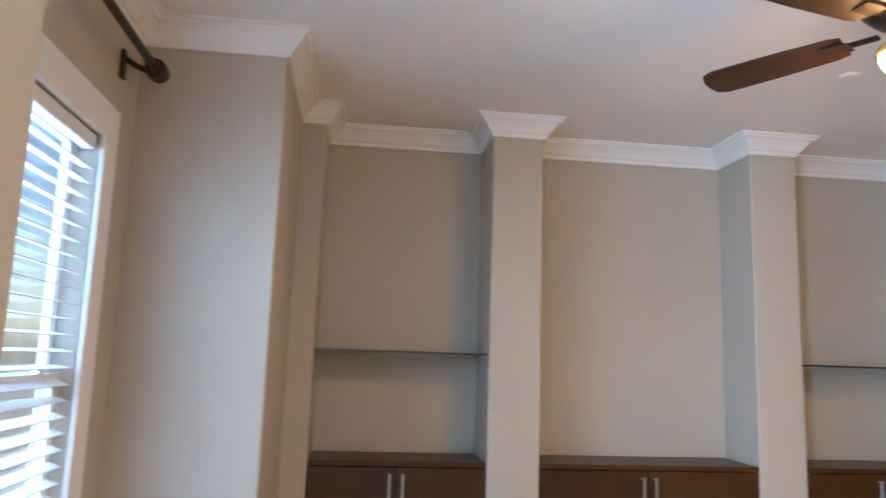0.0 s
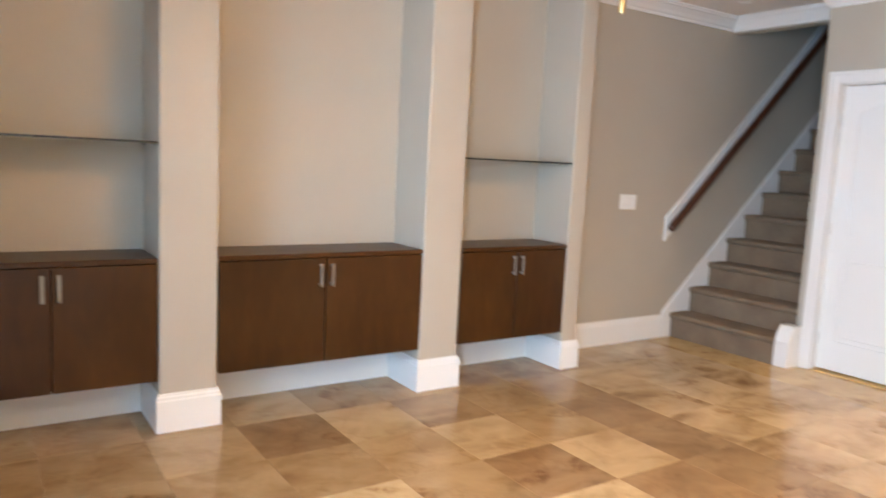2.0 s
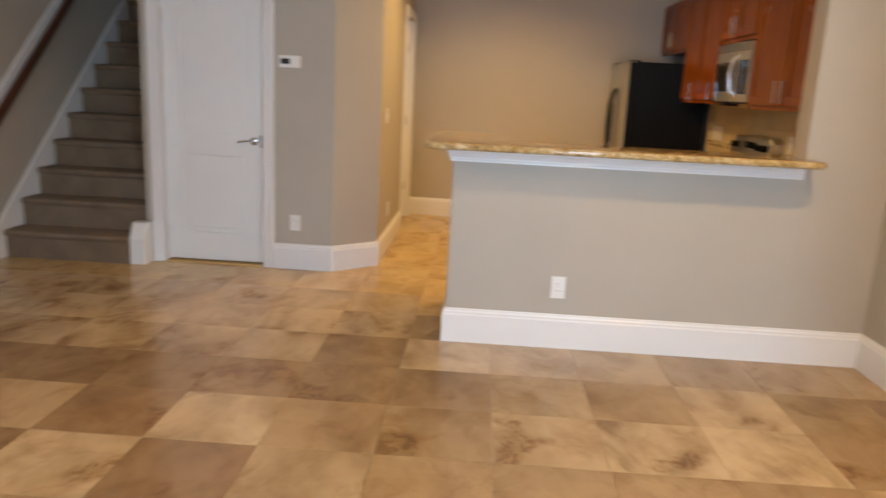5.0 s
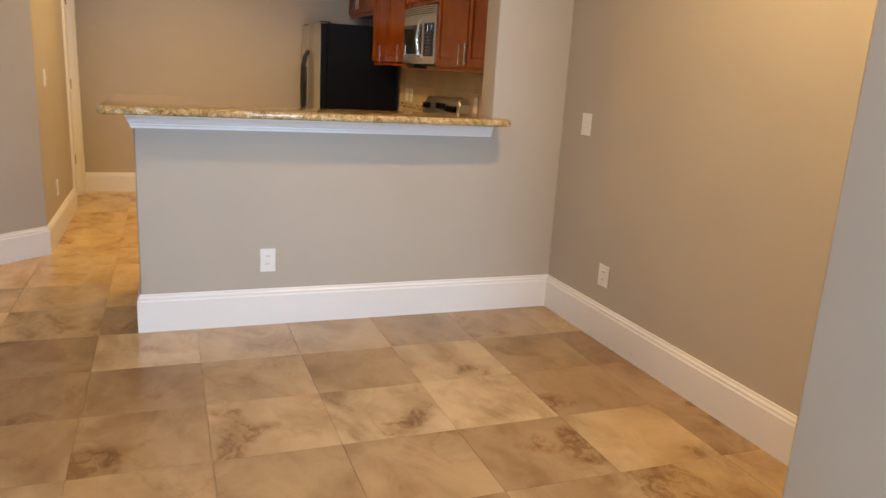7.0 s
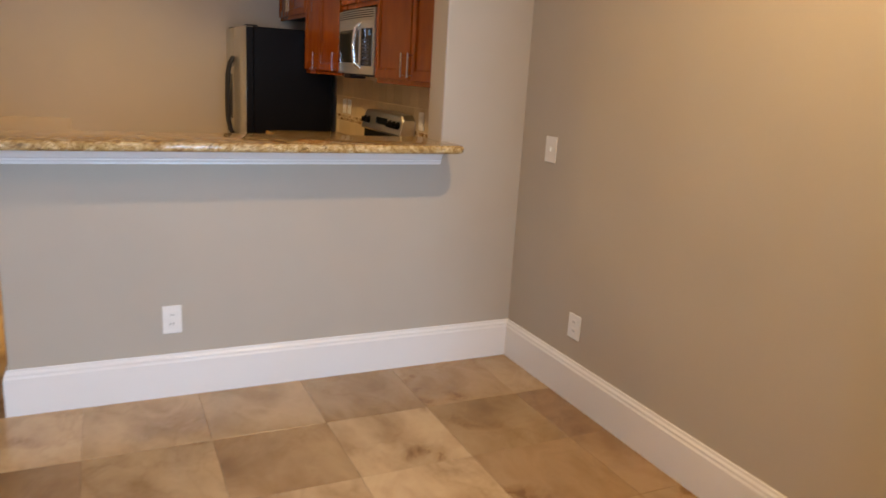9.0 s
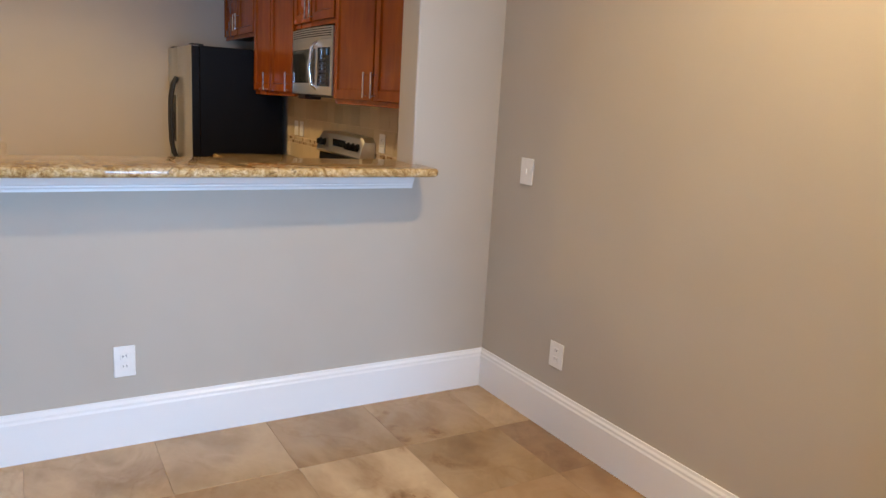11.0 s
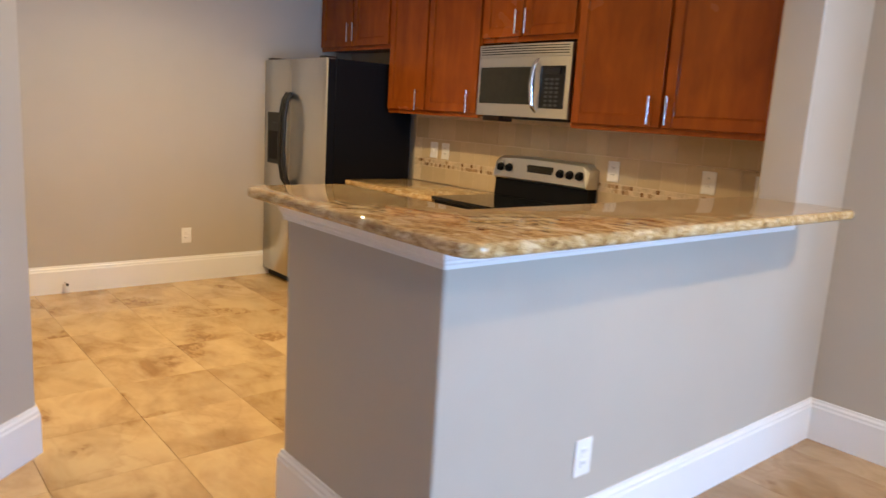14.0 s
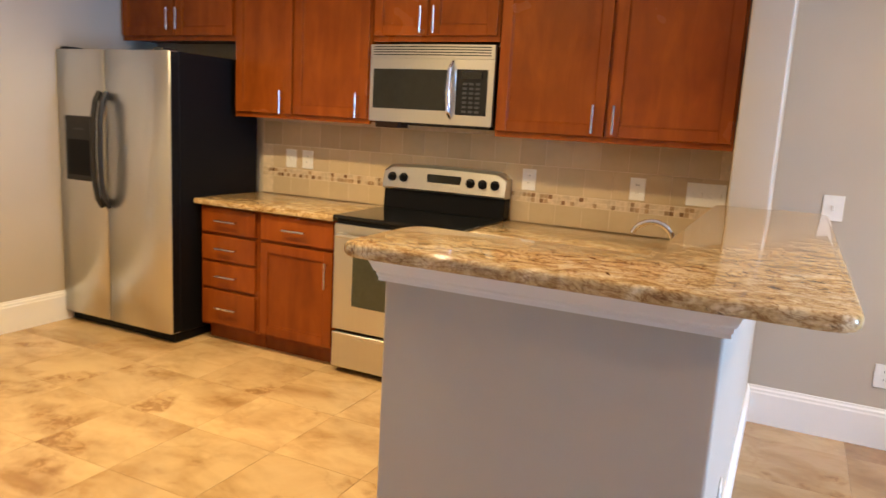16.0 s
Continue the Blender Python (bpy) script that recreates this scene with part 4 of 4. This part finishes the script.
b = prism([(6.289, SY + 0.002), (6.289, -0.52), (7.305, -0.52), (7.305, SY + 0.002)], CT - 0.036, CT, 0.008, 2)
solid("countertop", b, GRANITE, "polished gold granite countertop between range and refrigerator", "countertop", smooth=True)
b = prism([(4.323, SY + 0.002), (5.501, SY + 0.002), (5.501, -0.52), (4.935, -0.52), (4.935, 1.015), (4.273, 1.015), (4.273, -0.697), (4.323, -0.697)], CT - 0.036, CT, 0.008, 2)
solid("countertop", b, GRANITE, "polished gold granite corner countertop behind the breakfast bar", "countertop", smooth=True)

fc = thing("faucet", (4.45, -0.12, CT), "curved chrome kitchen faucet with side lever", "faucet")
part("base", lathe((4.45, -0.12, CT), [(0.028, 0), (0.028, 0.012), (0.02, 0.03), (0.015, 0.13)], 18), CHROME, fc, "", True)
arc = [(4.45 + 0.080 * (1 - math.cos(radians(t_))), -0.12, CT + 0.125 + 0.075 * math.sin(radians(t_))) for t_ in range(0, 161, 16)]
part("spout", bm_tube(bmesh.new(), arc, 0.011, 12), CHROME, fc, "", True)
part("lever", bm_tube(bmesh.new(), [(4.455, -0.22, CT), (4.455, -0.22, CT + 0.09), (4.435, -0.22, CT + 0.14), (4.41, -0.22, CT + 0.165)], 0.010, 10), CHROME, fc, "", True)

# ---- kitchen: refrigerator ----
RX0, RX1, RY = 7.315, FARX - 0.008, -0.345
rf = thing("refrigerator", ((RX0 + RX1) / 2, -0.6, 0), "side-by-side refrigerator, steel doors and black sides, with dispenser", "refrigerator")
part("body", box(RX0, RX1, -1.10, RY - 0.075, 0.06, 1.735, 0.006), BLACK, rf, "black textured cabinet")
part("kick_grille", box(RX0 + 0.015, RX1 - 0.015, -1.05, RY - 0.05, 0.006, 0.06), BLACK, rf)
part("foot", box(RX0 + 0.03, RX0 + 0.08, RY - 0.12, RY - 0.05, 0.0, 0.007), BLACK, rf)
RS_ = 7.852
for a, c_ in ((RX0, RS_ - 0.004), (RS_ + 0.004, RX1)):
    b = prism([(a, RY - 0.07), (c_, RY - 0.07), (c_, RY - 0.012), (c_ - 0.014, RY), (a + 0.014, RY), (a, RY - 0.012)], 0.065, 1.735, 0.004, 2)
    dr = part("door", b, STEEL, rf, "brushed steel door", True)
    hx = RS_ + (0.030 if a > RS_ - 0.1 else -0.030)
    hp = [(hx, RY + 0.002, 0.79), (hx, RY + 0.035, 0.84), (hx, RY + 0.055, 0.95), (hx, RY + 0.06, 1.12), (hx, RY + 0.055, 1.32), (hx, RY + 0.035, 1.43), (hx, RY + 0.002, 1.485)]
    part("handle", bm_tube(bmesh.new(), hp, 0.017, 12), DARKGREY, dr, "bowed dark grey handle", True)
for xx in (RX0 + 0.06, RX1 - 0.10):
    part("hinge_cover", box(xx, xx + 0.08, RY - 0.12, RY - 0.02, 1.7355, 1.752, 0.004), DARKGREY, rf)
part("door_edge", box(RX0 - 0.0015, RX0 - 0.0002, RY - 0.07, RY - 0.013, 0.07, 1.73), BLACK, rf, "black door edge trim")
dp = part("dispenser", box(7.94, 8.205, RY - 0.004, RY + 0.006, 0.935, 1.335, 0.004), DARKGREY, rf, "dark grey water dispenser")
part("dispenser_recess", box(7.97, 8.175, RY + 0.0062, RY + 0.0082, 0.97, 1.19), BLACK, dp)
part("control_strip", box(8.03, 8.12, RY + 0.0062, RY + 0.0078, 1.25, 1.26), PRINT, dp)

# ---- kitchen: range ----
GX0, GX1, GY = 5.505, 6.285, -0.525
rg = thing("range", ((GX0 + GX1) / 2, -0.8, 0), "freestanding stainless steel electric range with black glass cooktop", "stove")
part("body", box(GX0, GX1, -1.13, GY - 0.045, 0.02, 0.874), BLACK, rg)
part("cooktop", box(GX0 - 0.002, GX1 + 0.002, -1.06, GY + 0.012, 0.875, 0.896, 0.005, 2), BLACKGLASS, rg, "black glass cooktop")
od = part("oven_door", box(GX0 + 0.003, GX1 - 0.003, GY - 0.044, GY, 0.255, 0.850, 0.006, 2), STEEL, rg, "steel oven door")
part("oven_window", box(GX0 + 0.13, GX1 - 0.13, GY + 0.0005, GY + 0.004, 0.40, 0.70, 0.003), SMOKE, od, "dark oven window")
pb = bmesh.new()
bm_tube(pb, [(GX0 + 0.05, GY, 0.79), (GX0 + 0.05, GY + 0.045, 0.79), (GX1 - 0.05, GY + 0.045, 0.79), (GX1 - 0.05, GY, 0.79)], 0.012, 12)
part("oven_handle", pb, STEEL, od, "", True)
part("vent_slot", box(GX0 + 0.02, GX1 - 0.02, GY - 0.03, GY + 0.004, 0.852, 0.873), BLACK, rg)
wd = part("drawer", box(GX0 + 0.003, GX1 - 0.003, GY - 0.044, GY - 0.002, 0.035, 0.235, 0.005, 2), STEEL, rg, "steel storage drawer")
part("drawer_lip", box(GX0 + 0.01, GX1 - 0.01, GY - 0.03, GY + 0.006, 0.215, 0.240, 0.004), STEEL, wd)
bp = bmesh.new()
ang = [(-1.13, 0.897), (-1.045, 0.897), (-1.055, 1.012), (-1.13, 1.012)]
a1, a2 = [bp.verts.new((GX0, y, z)) for y, z in ang], [bp.verts.new((GX1, y, z)) for y, z in ang]
fs = [bp.faces.new(a1), bp.faces.new(a2[::-1])] + [bp.faces.new((a1[k], a2[k], a2[(k + 1) % 4], a1[(k + 1) % 4])) for k in range(4)]
bmesh.ops.recalc_face_normals(bp, faces=fs)
part("back_riser", bp, BLACK, rg)
bp = bmesh.new()
ang = [(-1.135, 1.013), (-1.035, 1.013), (-1.028, 1.024), (-1.050, 1.140), (-1.062, 1.154), (-1.135, 1.154)]
sections = []
for k in range(17):
    u = k / 16
    w_ = abs(2 * u - 1)
    crown = 0.010 * (1 - w_ ** 2) - 0.030 * max(0.0, (w_ - 0.86) / 0.14) ** 2
    sections.append([bp.verts.new((GX0 - 0.004 + (GX1 - GX0 + 0.008) * u, y, z + (crown if z > 1.1 else 0.0))) for y, z in ang])
m = len(ang)
fs = [bp.faces.new(sections[0]), bp.faces.new(sections[-1][::-1])]
for a1, a2 in zip(sections, sections[1:]):
    fs += [bp.faces.new((a1[k], a2[k], a2[(k + 1) % m], a1[(k + 1) % m])) for k in range(m)]
bmesh.ops.recalc_face_normals(bp, faces=fs)
cp = part("control_panel", bp, STEEL, rg, "steel control panel")


def on_panel(x, z, d):
    return (x, -1.030 - (z - 1.024) * 0.19 + d, z)


part("clock_display", box(5.775, 5.995, -1.062, -1.036, 1.057, 1.117, 0.004), DISPLAY, cp, "black clock display")
for kx in (5.565, 5.640, 5.715, 6.150, 6.228):
    kb = bmesh.new()
    c0 = on_panel(kx, 1.084, 0)
    bm_lathe(kb, c0, [(0.028, -0.01), (0.028, 0.006), (0.021, 0.010), (0.019, 0.026), (0.012, 0.028)], 18, "Y")
    bm_box(kb, c0[0] - 0.004, c0[0] + 0.004, c0[1] + 0.02, c0[1] + 0.034, c0[2] - 0.02, c0[2] + 0.02, 0.002)
    part("knob", kb, BLACK, cp, "black control knob", True)

# ---- kitchen: microwave ----
MX0, MX1, MY, MZ0, MZ1 = 5.530, 6.283, -0.838, 1.408, 1.826
mw = thing("microwave", ((MX0 + MX1) / 2, SY, MZ0), "stainless steel over-range microwave under the cabinets", "microwave")
part("body", box(MX0, MX1, SY + 0.012, MY - 0.028, MZ0 + 0.004, MZ1 - 0.004), BLACK, mw, "black case")
part("lamp_cover", box(6.11, 6.265, -0.99, -0.875, MZ0 - 0.034, MZ0 + 0.003, 0.004), BRONZE, mw)
part("underside", box(MX0 + 0.04, MX1 - 0.02, -1.10, MY - 0.07, MZ0 - 0.016, MZ0 + 0.004), DARKGREY, mw)


def curved_front(x0, x1, z0, z1, y0, bulge, mat_, parent, name, label=""):
    n = 14
    mx, hw = (MX0 + MX1) / 2, (MX1 - MX0) / 2
    xs = [x0 + (x1 - x0) * k / n for k in range(n + 1)]
    fr = [(x, y0 + bulge * (1 - ((x - mx) / hw) ** 2)) for x in xs]
    return part(name, prism([(x1, y0 - 0.03), (x0, y0 - 0.03)] + fr, z0, z1), mat_, parent, label, True)


curved_front(MX0, MX1, MZ0, MZ1 - 0.074, MY, 0.022, STEEL, mw, "front", "curved steel door")
curved_front(MX0 + 0.250, MX1 - 0.024, 1.480, 1.695, MY + 0.003, 0.022, DIMGLASS, mw, "window", "dark viewing window")
curved_front(MX0 + 0.032, MX0 + 0.205, 1.462, 1.700, MY + 0.003, 0.022, BLACKGLASS, mw, "keypad_panel", "black keypad panel")
for r_ in range(7):
    for c_ in range(3):
        kx, kz = MX0 + 0.070 + c_ * 0.036, 1.475 + r_ * 0.024
        part("key", box(kx, kx + 0.024, MY + 0.008, MY + 0.0155 + 0.003 * c_, kz, kz + 0.012), PRINT, mw)
part("clock_display", box(MX0 + 0.060, MX0 + 0.175, MY + 0.01, MY + 0.021, 1.652, 1.688), DISPLAY, mw)
hx = MX0 + 0.232
part("handle", bm_tube(bmesh.new(), [(hx, MY + 0.012, 1.445), (hx, MY + 0.05, 1.475), (hx, MY + 0.066, 1.585), (hx, MY + 0.05, 1.70), (hx, MY + 0.012, 1.735)], 0.013, 12), CHROME, mw, "bowed polished handle", True)
curved_front(MX0, MX1, MZ1 - 0.072, MZ1, MY, 0.020, STEEL, mw, "vent_grille", "slotted steel vent grille")
for k in range(4):
    curved_front(MX0 + 0.02, MX1 - 0.02, MZ1 - 0.057 + k * 0.014, MZ1 - 0.052 + k * 0.014, MY + 0.0016, 0.020, BLACK, mw, "vent_slot")

# ---- outlets on the splashback ----
SF = SY + 0.0125
for xx, w_, tg, sk in ((5.400, 0.080, 0, 2), (4.798, 0.080, 0, 2), (4.456, 0.190, 4, 0), (7.058, 0.085, 1, 0), (6.925, 0.085, 0, 2)):
    plate("wall_outlet" if sk else "light_switch", (xx, SF, 1.130), (0, 1), w_, 0.118, "cream cover plate on the tiled splashback", "outlet" if sk else "light switch", tg, sk)

# ---- outdoors, seen through the blinds ----
structure("ground", box(-60, WX - TH - 0.25, -60, 60, -0.35, -0.25), PAVING, "pale paved ground outside")
nb = thing("neighbour_house", (-11, 8, -0.25), "pale stucco house across a paved yard", "house")
part("wall", box(-15, -11, 0, 16, -0.25, 5.5), STUCCO, nb)
part("roof", prism([(-15.4, -0.4), (-10.6, -0.4), (-10.6, 16.4), (-15.4, 16.4)], 5.5, 5.9), ROOFTILE, nb)
for k in range(4):
    wv = part("window", box(-11.0, -10.93, 1.5 + k * 3.8, 2.9 + k * 3.8, 0.8, 2.4), TRIM, nb)
    part("pane", box(-10.93, -10.92, 1.6 + k * 3.8, 2.8 + k * 3.8, 0.9, 2.3), SMOKE, wv)

# ---- splashback tiles ----
sb = structure("splashback", box(4.322, 7.30, SY, SY + 0.0106, CT + 0.001, 1.395), SPLASH_GROUT, "grouted bed of the tiled kitchen splashback")
TW = 0.152
tile_me = finish("tile", bm_box(bmesh.new(), -TW / 2 + 0.0011, TW / 2 - 0.0011, 0.0, 0.006, -TW / 2 + 0.0011, TW / 2 - 0.0011, 0.0015), SPLASH)
low_me = finish("tile", bm_box(bmesh.new(), -TW / 2 + 0.0011, TW / 2 - 0.0011, 0.0, 0.006, -0.0565, 0.0565, 0.0015), SPLASH)
rnd = random.Random(4)
BAND = (1.006, 1.058)
x = 4.325 + TW / 2
col = 0
while x < 7.30 - TW / 2:
    for row, (me, zc) in enumerate(((low_me, 0.948), (tile_me, 1.060 + TW / 2), (tile_me, 1.213 + TW / 2))):
        o = new("tile", me)
        o.parent = sb
        xo = x + (TW / 2 if row == 2 else 0)
        if xo + TW / 2 > 7.301:
            xo = x
        o.location = (xo, SY + 0.006, zc)
    x += TW
    col += 1
mos = {MOSAIC_A: bmesh.new(), MOSAIC_B: bmesh.new(), MOSAIC_C: bmesh.new()}
x = 4.325
while x < 7.29:
    for r_ in range(2):
        mt = rnd.choices((MOSAIC_A, MOSAIC_B, MOSAIC_C), (7, 1.3, 2))[0]
        bm_box(mos[mt], x + 0.001, x + 0.0235, SY + 0.006, SY + 0.0115, BAND[0] + 0.001 + r_ * 0.0265, BAND[0] + 0.0245 + r_ * 0.0265)
    x += 0.0252
for (mt, b_), nm in zip(mos.items(), ("cream", "brown", "tan")):
    part("mosaic_band", b_, mt, sb, "small %s mosaic tiles in a band" % nm)["kind"] = "stuff"

# ---- floor tiles ----
PXT, PYT, OX, OY = 0.444, 0.457, 2.802, 2.256
fl = thing("floor", (0, 0, 0), "polished travertine floor in mixed pale and brown square tiles", "floor", "", "structure")
TONES = {TILE_DARK: {(-1, 1), (0, 0), (-1, -1), (-3, 3), (1, -8), (1, 2)},
         TILE_BROWN: {(1, 1), (1, 0), (1, -1), (-1, 3), (1, 3), (4, 4), (0, -7), (0, -8), (-1, -6), (1, -2), (1, -3), (2, -2)},
         TILE_PALE: {(-1, 0), (0, -1), (-3, 1)},
         TILE_TAN: {(0, 1), (-1, 2), (-2, 3), (0, -4), (2, -4), (2, -5), (2, -8), (1, -4)},
         TILE_VEIN: {(2, 2), (2, 1), (2, 0), (2, 3), (2, -1), (2, -3), (0, -6), (0, -5), (1, -6)} | {(i, j) for i in (3, 4) for j in range(-2, 5)}}
TONE_OF = {ij: tone for tone, cells in TONES.items() for ij in cells}
shared = {}
ft = random.Random(11)
for i in range(-8, 13):
    for j in range(-8, 5):
        x0, x1 = max(WX, OX + i * PXT), min(FARX, OX + (i + 1) * PXT)
        y0, y1 = max(SY, OY + j * PYT), min(NY, OY + (j + 1) * PYT)
        if x1 - x0 < 0.02 or y1 - y0 < 0.02:
            continue
        r_ = ft.random()
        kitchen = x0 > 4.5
        # kitchen cells default to the copy with lamplight in its colour
        mt = TONE_OF.get((i, j), TILE_LAMPLIT if kitchen else TILE_TAN if r_ < 0.12 else TILE_MID)
        g = 0.0008 if kitchen else 0.0006
        key = (round(x1 - x0, 4), round(y1 - y0, 4), mt.name, g)
        if key not in shared:
            shared[key] = finish("floor_tile", bm_box(bmesh.new(), -(x1 - x0) / 2 + g, (x1 - x0) / 2 - g, -(y1 - y0) / 2 + g, (y1 - y0) / 2 - g, -0.003, 0.0, g), mt)
        o = new("floor_tile", shared[key])
        o.parent = fl
        o.location = ((x0 + x1) / 2, (y0 + y1) / 2, ft.uniform(-0.0004, 0.0))
